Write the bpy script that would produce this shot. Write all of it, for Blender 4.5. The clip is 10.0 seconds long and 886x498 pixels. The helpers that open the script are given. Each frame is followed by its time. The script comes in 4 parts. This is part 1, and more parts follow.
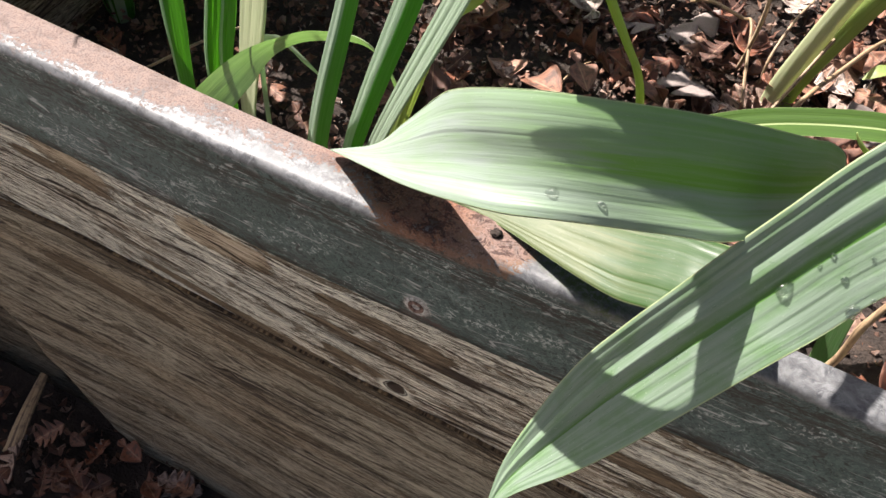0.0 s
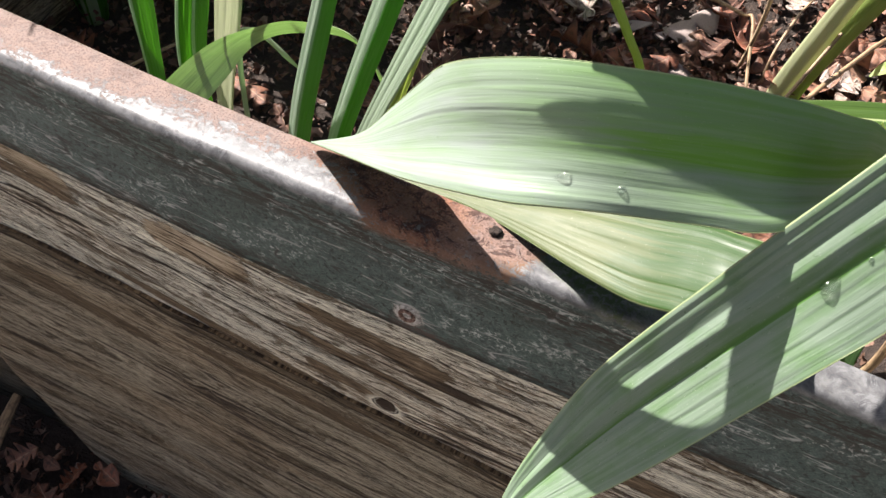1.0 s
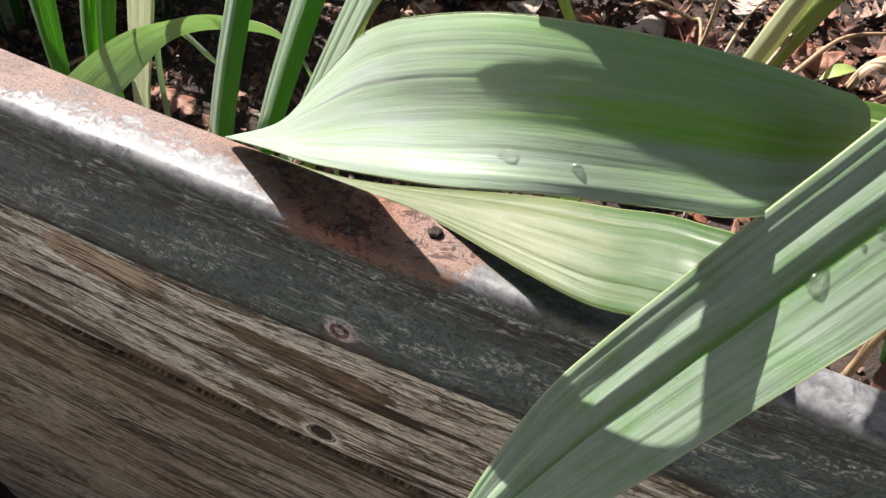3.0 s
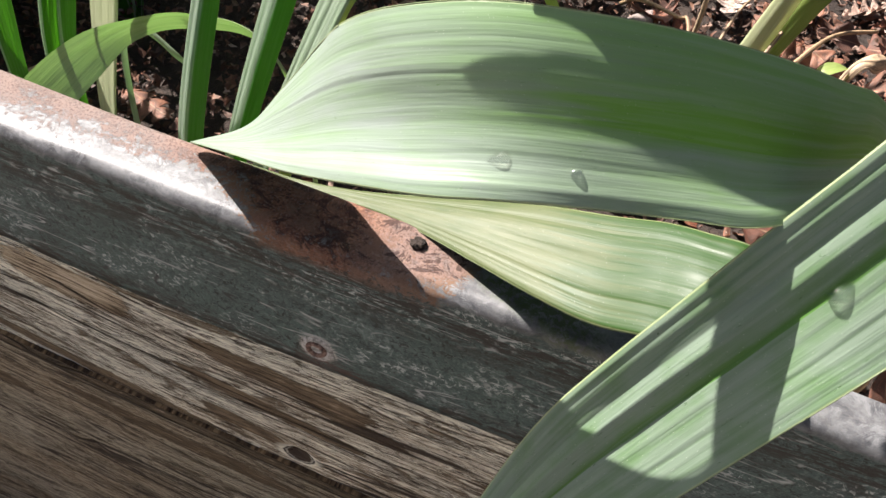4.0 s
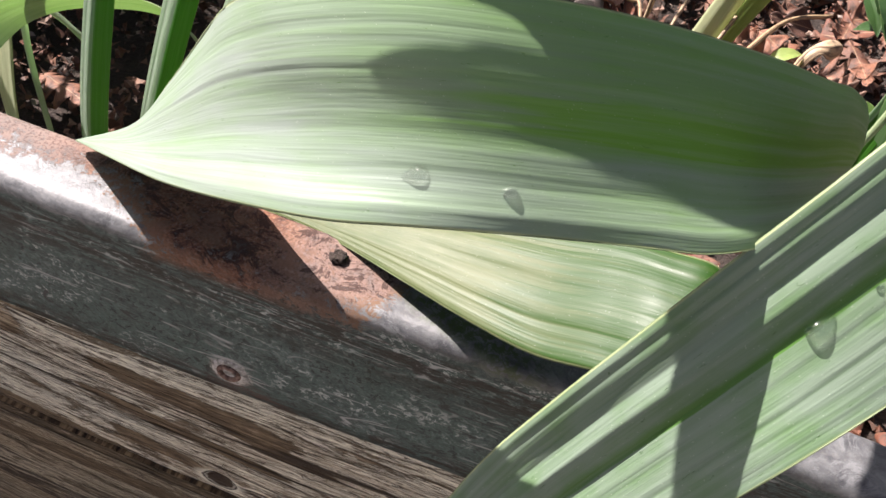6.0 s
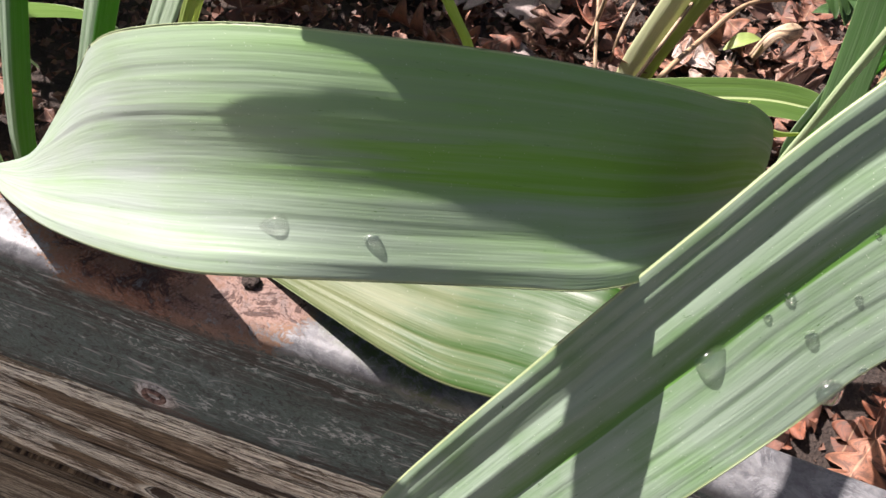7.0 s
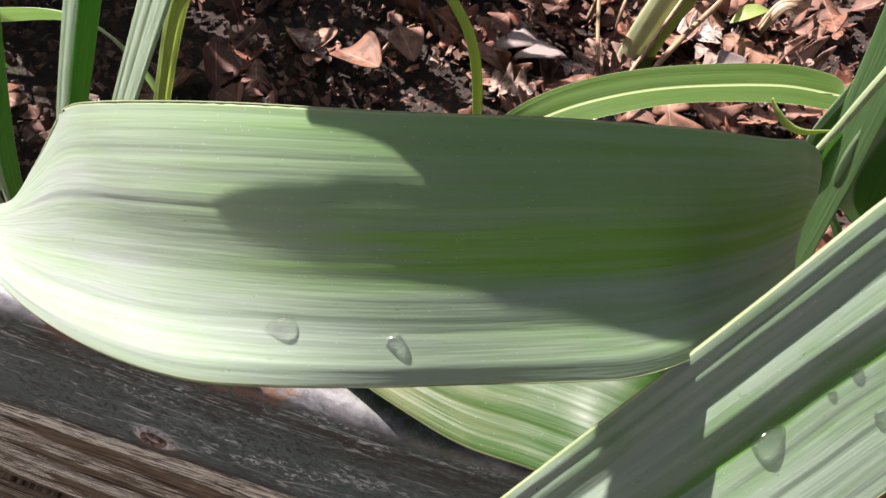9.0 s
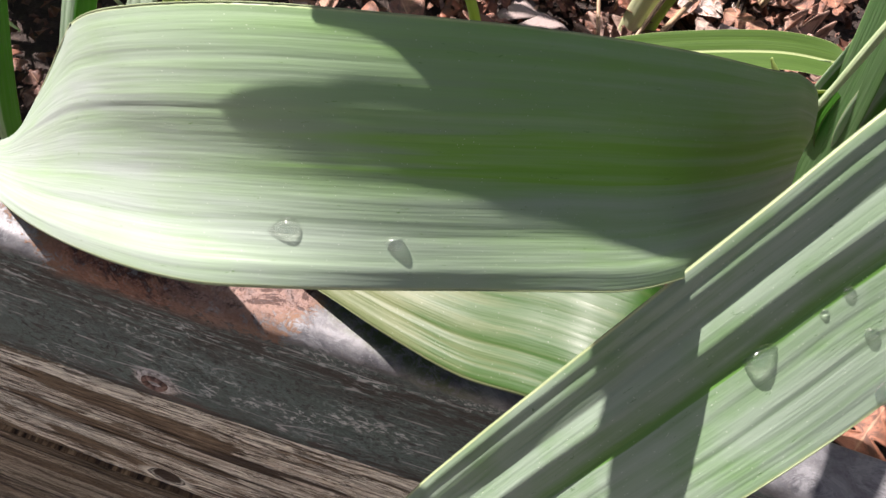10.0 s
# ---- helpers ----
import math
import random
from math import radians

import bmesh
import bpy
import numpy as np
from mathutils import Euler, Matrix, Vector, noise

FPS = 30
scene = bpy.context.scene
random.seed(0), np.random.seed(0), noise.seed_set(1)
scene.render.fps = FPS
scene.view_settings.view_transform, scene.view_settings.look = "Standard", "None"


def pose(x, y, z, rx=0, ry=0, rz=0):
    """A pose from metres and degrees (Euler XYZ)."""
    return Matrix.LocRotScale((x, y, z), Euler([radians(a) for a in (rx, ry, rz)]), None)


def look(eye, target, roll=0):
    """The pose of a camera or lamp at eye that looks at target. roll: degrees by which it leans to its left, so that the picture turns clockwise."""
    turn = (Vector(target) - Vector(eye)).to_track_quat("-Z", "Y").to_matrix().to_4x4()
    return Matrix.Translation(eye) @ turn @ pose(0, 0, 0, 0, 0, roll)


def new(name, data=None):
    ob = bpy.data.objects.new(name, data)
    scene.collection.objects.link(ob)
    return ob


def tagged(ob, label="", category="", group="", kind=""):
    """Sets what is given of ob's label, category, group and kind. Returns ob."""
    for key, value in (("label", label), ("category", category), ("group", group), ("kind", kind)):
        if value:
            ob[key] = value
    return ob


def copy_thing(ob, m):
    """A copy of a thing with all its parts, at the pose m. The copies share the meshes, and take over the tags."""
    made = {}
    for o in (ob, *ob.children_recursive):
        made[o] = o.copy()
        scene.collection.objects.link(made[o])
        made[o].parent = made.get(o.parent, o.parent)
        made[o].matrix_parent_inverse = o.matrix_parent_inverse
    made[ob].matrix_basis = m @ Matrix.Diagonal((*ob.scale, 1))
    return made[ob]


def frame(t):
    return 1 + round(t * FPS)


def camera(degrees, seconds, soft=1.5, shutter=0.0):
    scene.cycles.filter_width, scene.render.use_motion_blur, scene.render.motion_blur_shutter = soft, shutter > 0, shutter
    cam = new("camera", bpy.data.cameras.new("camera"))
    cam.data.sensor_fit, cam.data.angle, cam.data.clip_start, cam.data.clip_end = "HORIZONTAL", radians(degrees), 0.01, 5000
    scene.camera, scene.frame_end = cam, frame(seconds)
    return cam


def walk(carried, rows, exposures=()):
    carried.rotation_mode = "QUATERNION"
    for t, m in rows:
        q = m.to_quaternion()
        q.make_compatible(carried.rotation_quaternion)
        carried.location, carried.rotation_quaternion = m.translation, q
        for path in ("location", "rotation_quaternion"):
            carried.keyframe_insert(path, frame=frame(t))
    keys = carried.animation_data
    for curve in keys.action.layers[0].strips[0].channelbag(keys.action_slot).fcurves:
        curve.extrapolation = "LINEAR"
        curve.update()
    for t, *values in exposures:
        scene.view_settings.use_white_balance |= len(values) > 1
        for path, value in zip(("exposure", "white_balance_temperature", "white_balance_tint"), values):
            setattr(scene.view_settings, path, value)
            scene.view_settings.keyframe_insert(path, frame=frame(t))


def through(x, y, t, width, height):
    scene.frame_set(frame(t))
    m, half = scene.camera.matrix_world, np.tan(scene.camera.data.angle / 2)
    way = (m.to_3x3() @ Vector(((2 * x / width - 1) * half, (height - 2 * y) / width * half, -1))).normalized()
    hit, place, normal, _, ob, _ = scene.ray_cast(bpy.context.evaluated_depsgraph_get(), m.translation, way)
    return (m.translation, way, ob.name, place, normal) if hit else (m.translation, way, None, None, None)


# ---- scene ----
cam = camera(53.4, 10.0)
# t, x, y, z, then the three turns of pose()
ROWS = [
    (0.0, 0.12984, -0.26358, 1.13545, 37.459, -1.792, 25.946),
    (0.5, 0.12509, -0.25154, 1.11988, 37.749, -1.781, 25.691),
    (1.0, 0.11875, -0.24287, 1.09346, 38.475, -1.979, 25.037),
    (1.5, 0.11753, -0.23568, 1.07746, 39.196, -2.512, 24.378),
    (2.0, 0.11963, -0.21908, 1.05405, 39.617, -2.689, 23.488),
    (2.5, 0.11938, -0.22180, 1.05586, 39.918, -3.300, 22.656),
    (4.0, 0.11013, -0.19858, 1.03149, 40.467, -4.181, 20.953),
    (4.5, 0.10870, -0.18871, 1.03031, 40.218, -4.688, 20.143),
    (5.0, 0.10653, -0.18136, 1.02353, 40.143, -5.017, 19.803),
    (6.5, 0.11372, -0.14944, 1.00518, 38.937, -6.352, 17.955),
    (7.0, 0.12796, -0.14060, 1.01543, 38.384, -5.908, 17.098),
    (7.5, 0.13082, -0.13737, 1.02513, 38.077, -5.488, 16.729),
    (8.0, 0.12897, -0.12323, 1.02069, 37.426, -5.157, 16.311),
    (8.5, 0.12142, -0.11715, 1.01683, 36.826, -5.150, 15.979),
    (9.0, 0.11309, -0.11074, 1.01233, 36.044, -5.198, 15.743),
    (9.5, 0.10850, -0.11316, 1.01090, 35.456, -5.328, 15.714),
    (10.0, 0.11693, -0.12373, 1.00630, 35.152, -5.624, 16.124),
]
walk(cam, [(t, pose(x, y, z, rx, ry, rz)) for t, x, y, z, rx, ry, rz in ROWS], [(0.0, 1.74, 6350, 10), (2.5, 1.68, 6350, 10), (5.0, 1.66, 6350, 11), (6.5, 1.66, 6350, 16), (10.0, 1.66, 6350, 18)])

# ---- light: afternoon sun from behind the bed, clear sky ----
TO_SUN = Vector((-0.74, 0.285, 1.0)).normalized()
world = bpy.data.worlds.new("sky")
scene.world = world
world.use_nodes = True
sky = world.node_tree.nodes.new("ShaderNodeTexSky")
sky.sky_type, sky.sun_disc = "NISHITA", False
sky.air_density, sky.dust_density, sky.ozone_density = 0.6, 5.0, 0.4
sky.sun_elevation = math.asin(TO_SUN.z)
sky.sun_rotation = math.atan2(TO_SUN.x, TO_SUN.y)
back = world.node_tree.nodes["Background"]
back.inputs["Strength"].default_value = 0.041
world.node_tree.links.new(sky.outputs[0], back.inputs["Color"])
sun = new("sun", bpy.data.lights.new("sun", "SUN"))
sun.data.energy, sun.data.angle, sun.data.color = 5.0, radians(0.5), (1.0, 0.918, 0.85)
sun.matrix_world = look(TO_SUN * 5, (0, 0, 0))

# ---- helpers of this scene ----
BED = 0.70          # height of the edging's screw above the ground outside
SOIL = -250.0       # soil in the bed, millimetres from that screw


def mm(x, y, z):
    return Vector((x / 1000, y / 1000, BED + z / 1000))


def mesh_from(name, verts, faces, uvs=None, smooth=True):
    me = bpy.data.meshes.new(name)
    me.from_pydata([tuple(v) for v in verts], [], [tuple(int(i) for i in f) for f in faces])
    if uvs is not None:
        layer = me.uv_layers.new(name="UVMap")
        loops = np.empty(len(me.loops), dtype=np.int32)
        me.loops.foreach_get("vertex_index", loops)
        layer.data.foreach_set("uv", np.asarray(uvs, dtype=np.float32)[loops].ravel())
    if smooth:
        me.polygons.foreach_set("use_smooth", [True] * len(me.polygons))
    me.update()
    return me


def part(name, data, material, parent=None, label=""):
    """One mesh object from a bmesh or a mesh, under its thing."""
    if isinstance(data, bmesh.types.BMesh):
        bm, data = data, bpy.data.meshes.new(name)
        bm.to_mesh(data)
        bm.free()
        data.polygons.foreach_set("use_smooth", [True] * len(data.polygons))
    if not data.materials:
        data.materials.append(material)
    ob = new(name, data)
    ob.parent = parent
    return tagged(ob, label)


def spline(points, n):
    """n samples of a Catmull-Rom curve through the points."""
    p = np.asarray(points, float)
    p = np.concatenate([[2 * p[0] - p[1]], p, [2 * p[-1] - p[-2]]])
    t = np.linspace(0, len(p) - 3 - 1e-9, n)
    i = t.astype(int)
    f = (t - i)[:, None]
    a, b, c, d = p[i], p[i + 1], p[i + 2], p[i + 3]
    return 0.5 * (2 * b + (c - a) * f + (2 * a - 5 * b + 4 * c - d) * f**2 + (3 * b - a - 3 * c + d) * f**3)


def smooth_noise(shape, cells, seed):
    """A smooth random field between -1 and 1 on a grid."""
    r = np.random.default_rng(seed)
    g = r.uniform(-1, 1, (cells[0] + 2, cells[1] + 2))
    u, v = np.linspace(0, cells[0], shape[0]), np.linspace(0, cells[1], shape[1])
    i, j = u.astype(int), v.astype(int)
    fu, fv = (u - i), (v - j)
    fu, fv = (fu * fu * (3 - 2 * fu))[:, None], (fv * fv * (3 - 2 * fv))[None]
    top = g[i][:, j] * (1 - fv) + g[i][:, j + 1] * fv
    low = g[i + 1][:, j] * (1 - fv) + g[i + 1][:, j + 1] * fv
    return top * (1 - fu) + low * fu


def sheet_faces(nu, nv, offset=0, flip=False):
    i, j = np.meshgrid(np.arange(nu - 1), np.arange(nv - 1), indexing="ij")
    a = (i * nv + j).ravel() + offset
    f = np.stack([a, a + nv, a + nv + 1, a + 1], 1)
    return f[:, ::-1] if flip else f


def shell(name, grid, uv, thick):
    """A closed thin shell round a grid of points (rows along, columns across), or a plain film where it has no thickness."""
    nu, nv = grid.shape[:2]
    if not thick:
        return mesh_from(name, grid.reshape(-1, 3), sheet_faces(nu, nv), uv.reshape(-1, 2))
    du, dv = np.gradient(grid, axis=0), np.gradient(grid, axis=1)
    n = np.cross(du, dv)
    n /= np.linalg.norm(n, axis=2, keepdims=True) + 1e-12
    edge = np.minimum(np.linspace(0, 1, nv), np.linspace(1, 0, nv))
    h = (thick / 2 * np.clip(edge * 10 + 0.25, 0, 1))[None, :, None]
    verts = np.concatenate([(grid + n * h).reshape(-1, 3), (grid - n * h).reshape(-1, 3)])
    faces = [sheet_faces(nu, nv), sheet_faces(nu, nv, nu * nv, True)]
    k = nu * nv
    rim = [i * nv for i in range(nu)] + [(nu - 1) * nv + j for j in range(1, nv)]
    rim += [i * nv + nv - 1 for i in range(nu - 2, -1, -1)] + list(range(nv - 2, 0, -1))
    rim = np.array(rim)
    nxt = np.roll(rim, -1)
    faces.append(np.stack([nxt, rim, rim + k, nxt + k], 1))
    uvs = np.concatenate([uv.reshape(-1, 2)] * 2)
    return mesh_from(name, verts, np.concatenate(faces), uvs)


def strap(name, one, other, cup=0.0, fold=0.0, ribs=0.15, rows=90, cols=25, thick=0.8, seed=1, wave=0.4, section=None, late=None):
    """A strap leaf between two margins (millimetres). cup: bow of the section, fold: depth of its keel, ribs: height of its veins,
    section: creases across it as pairs of share and height; late: other creases further along, and the rows between which they take over."""
    a, b = spline(one, rows), spline(other, rows)
    s = np.linspace(0, 1, cols)
    g = a[:, None] * (1 - s)[None, :, None] + b[:, None] * s[None, :, None]
    along, across = np.gradient(g, axis=0), np.gradient(g, axis=1)
    n = np.cross(across, along)
    n /= np.linalg.norm(n, axis=2, keepdims=True) + 1e-9
    width = np.linalg.norm(b - a, axis=1)
    swell = np.clip(width / (width.max() + 1e-9), 0, 1)[:, None]
    vein = sum(np.sin(2 * np.pi * (k * s + p)) * w for k, p, w in ((3.3, 0.1, 1.0), (7.1, 0.4, 0.6), (11.7, 0.7, 0.45)))
    h = swell * (cup * 4 * s * (1 - s) + fold * (1 - np.abs(2 * s - 1)) + ribs * vein)[None]
    if section:
        folds = [np.interp(s, *np.array(one, float).T) for one in (section, late[0] if late else section)]
        for crease in folds:
            crease[1:-1] = (crease[:-2] + 2 * crease[1:-1] + crease[2:]) / 4
        turn = np.clip((np.linspace(0, 1, rows) - late[1]) / (late[2] - late[1]), 0, 1)[:, None] if late else 0.0
        h = h + swell * (folds[0][None] * (1 - turn) + folds[1][None] * turn)
    h = h + wave * smooth_noise((rows, cols), (9, 4), seed) * np.clip(swell, 0, 1)
    g = g + n * h[..., None]
    length = np.concatenate([[0], np.cumsum(np.linalg.norm(np.diff((a + b) / 2, axis=0), axis=1))]) / 1000
    uv = np.stack([np.broadcast_to(s[None], h.shape), np.broadcast_to(length[:, None], h.shape)], -1)
    g = g / 1000 + np.array([0, 0, BED])
    return shell(name, g, uv, thick / 1000)


# ---- materials ----
class Mat:
    """A small builder for node materials."""

    def __init__(self, name):
        self.m = bpy.data.materials.new(name)
        self.m.use_nodes = True
        self.t = self.m.node_tree
        self.bsdf = self.t.nodes["Principled BSDF"]
        self.out = self.t.nodes["Material Output"]

    def node(self, kind):
        return self.t.nodes.new(kind)

    def put(self, n, key, value):
        if isinstance(value, bpy.types.NodeSocket):
            self.t.links.new(value, n.inputs[key])
        else:
            n.inputs[key].default_value = value

    def coords(self, kind="Object", scale=(1, 1, 1), shift=(0, 0, 0)):
        c = self.node("ShaderNodeTexCoord")
        m = self.node("ShaderNodeMapping")
        self.put(m, "Vector", c.outputs[kind])
        self.put(m, "Scale", scale)
        self.put(m, "Location", shift)
        return m.outputs[0]

    def noise(self, vector, scale, detail=4.0, rough=0.55, warp=0.0):
        n = self.node("ShaderNodeTexNoise")
        self.put(n, "Vector", vector)
        self.put(n, "Scale", scale)
        self.put(n, "Detail", detail)
        self.put(n, "Roughness", rough)
        self.put(n, "Distortion", warp)
        return n.outputs["Fac"]

    def voronoi(self, vector, scale, feature="F1", what="Distance"):
        n = self.node("ShaderNodeTexVoronoi")
        n.feature = feature
        self.put(n, "Vector", vector)
        self.put(n, "Scale", scale)
        return n.outputs[what]

    def ramp(self, fac, stops, colour=True):
        n = self.node("ShaderNodeValToRGB")
        self.put(n, "Fac", fac)
        while len(n.color_ramp.elements) < len(stops):
            n.color_ramp.elements.new(0.5)
        for e, (p, c) in zip(n.color_ramp.elements, stops):
            e.position = p
            e.color = (*c, 1) if colour else (c, c, c, 1)
        return n.outputs["Color"]

    def mix(self, fac, a, b, mode="MIX"):
        n = self.node("ShaderNodeMixRGB")
        n.blend_type = mode
        self.put(n, "Fac", fac)
        for key, value in (("Color1", a), ("Color2", b)):
            self.put(n, key, (*value, 1) if isinstance(value, tuple) and len(value) == 3 else value)
        return n.outputs[0]

    def maths(self, op, a, b=0.0, c=None):
        n = self.node("ShaderNodeMath")
        n.operation = op
        for i, v in enumerate((a, b, c)):
            if v is not None:
                self.put(n, i, v)
        return n.outputs[0]

    def axis(self, kind="Object"):
        c = self.node("ShaderNodeTexCoord")
        n = self.node("ShaderNodeSeparateXYZ")
        self.put(n, 0, c.outputs[kind])
        return n.outputs

    def span(self, value, a, b, c=0.0, d=1.0):
        n = self.node("ShaderNodeMapRange")
        for i, v in enumerate((value, a, b, c, d)):
            self.put(n, i, v)
        return n.outputs[0]

    def bump(self, height, strength=0.3, distance=0.001, under=None):
        n = self.node("ShaderNodeBump")
        self.put(n, "Height", height)
        self.put(n, "Strength", strength)
        self.put(n, "Distance", distance)
        if under is not None:
            self.put(n, "Normal", under)
        return n.outputs[0]

    def done(self, colour=None, rough=None, normal=None, **more):
        for key, value in (("Base Color", colour), ("Roughness", rough), ("Normal", normal)):
            if value is not None:
                self.put(self.bsdf, key, (*value, 1) if isinstance(value, tuple) and len(value) == 3 else value)
        for key, value in more.items():
            self.put(self.bsdf, key.replace("_", " "), value)
        return self.m


def leaf_material(name, bloom, flesh, vein, bloom_amount=0.6, through=0.35, glow=(0.35, 0.55, 0.06), bare=None, worn=0.0, rib=0.0, tip=None, thin=None, gloss=0.6, powder=0.0, stripes=1.0, mottle=0.12):
    """A strap leaf: green flesh, pale waxy bloom in long streaks, some light shining through.
    bare: a lengthwise stripe (shares across, metres along) where the bloom is rubbed off, or left off to paint shade;
    worn: scuffs and specks; thin: a far part made greener, the green of its shade put into the colour."""
    m = Mat(name)
    broad = m.noise(m.coords("UV", (1.0, 1.6, 1)), 7.0, 3.0, 0.5)
    streak = m.noise(m.coords("UV", (1.0, 0.6, 1)), 24.0, 2.5, 0.5)
    fine = m.noise(m.coords("UV", (1.0, 0.35, 1)), 110.0, 3.0, 0.6)
    patch = m.noise(m.coords("UV", (1.5, 22.0, 1), (4, 2, 0)), 2.2, 4.0, 0.55)
    wax = m.maths("ADD", m.span(broad, 0.36, 0.60, 0.84, 1.0), m.span(patch, 0.30, 0.55, -mottle, 0.0))
    u, v, _ = m.axis("UV")
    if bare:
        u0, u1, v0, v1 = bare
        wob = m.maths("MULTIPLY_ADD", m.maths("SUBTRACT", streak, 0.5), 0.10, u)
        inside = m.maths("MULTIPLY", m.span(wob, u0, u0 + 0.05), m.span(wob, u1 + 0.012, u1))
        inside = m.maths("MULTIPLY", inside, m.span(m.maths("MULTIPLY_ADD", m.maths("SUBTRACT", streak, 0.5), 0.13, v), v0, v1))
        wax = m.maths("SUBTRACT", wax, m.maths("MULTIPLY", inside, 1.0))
    # less bloom further along: the green tint of the shade, put into the colour
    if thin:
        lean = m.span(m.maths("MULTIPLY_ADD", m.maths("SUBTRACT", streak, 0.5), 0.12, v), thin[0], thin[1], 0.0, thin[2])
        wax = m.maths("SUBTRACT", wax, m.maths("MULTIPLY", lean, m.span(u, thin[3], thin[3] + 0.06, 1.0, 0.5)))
    wax = m.maths("MULTIPLY", m.maths("MAXIMUM", wax, 0.0), bloom_amount)
    wax.node.use_clamp = True
    col = m.mix(wax, flesh, bloom)
    col = m.mix(m.span(streak, 0.46, 0.72, 0.0, 0.30 * stripes), col, vein)
    col = m.mix(m.span(streak, 0.28, 0.50, 0.24 * stripes, 0.0), col, tuple(c * 0.7 for c in flesh))
    col = m.mix(m.span(fine, 0.30, 0.45, 0.10, 0.0), col, tuple(c * 0.7 for c in flesh))
    if worn:
        scuff = m.noise(m.coords("UV", (12, 60, 1)), 3.0, 5.0, 0.75, 0.5)
        col = m.mix(m.span(scuff, 0.64, 0.70, 0.0, worn), col, tuple(c * 0.4 for c in flesh))
        dots = m.voronoi(m.coords("UV", (34, 700, 1)), 1.0)
        col = m.mix(m.span(dots, 0.05, 0.09, 0.5 * worn, 0.0), col, (0.70, 0.74, 0.62))
    rim = m.maths("ABSOLUTE", m.maths("SUBTRACT", u, 0.5))
    if rib:
        col = m.mix(m.span(rim, rib * 0.5, rib, 0.85, 0.0), col, (0.30, 0.36, 0.16))
    if tip:
        col = m.mix(m.span(m.maths("MULTIPLY_ADD", m.maths("SUBTRACT", patch, 0.5), 0.03, v), tip[0], tip[1], 0.0, 0.9), col, (0.50, 0.42, 0.05))
    col = m.mix(m.span(rim, 0.488, 0.496, 0.0, 0.6), col, (0.36, 0.40, 0.19))
    grain = m.maths("ADD", m.maths("MULTIPLY", fine, 0.15), m.maths("MULTIPLY_ADD", broad, 2.0, m.maths("MULTIPLY", streak, 1.3)))
    nor = m.bump(grain, 0.4 * stripes, 0.0006)
    m.done(col, m.span(streak, 0.3, 0.7, 0.52, 0.38), nor, Specular_IOR_Level=gloss, Sheen_Weight=powder, Sheen_Roughness=0.35)
    tr = m.node("ShaderNodeBsdfTranslucent")
    m.put(tr, "Color", m.mix(0.7, col, glow))
    m.put(tr, "Normal", nor)
    mix = m.node("ShaderNodeMixShader")
    m.put(mix, 0, through)
    m.t.links.new(m.bsdf.outputs[0], mix.inputs[1])
    m.t.links.new(tr.outputs[0], mix.inputs[2])
    m.t.links.new(mix.outputs[0], m.out.inputs["Surface"])
    return m.m


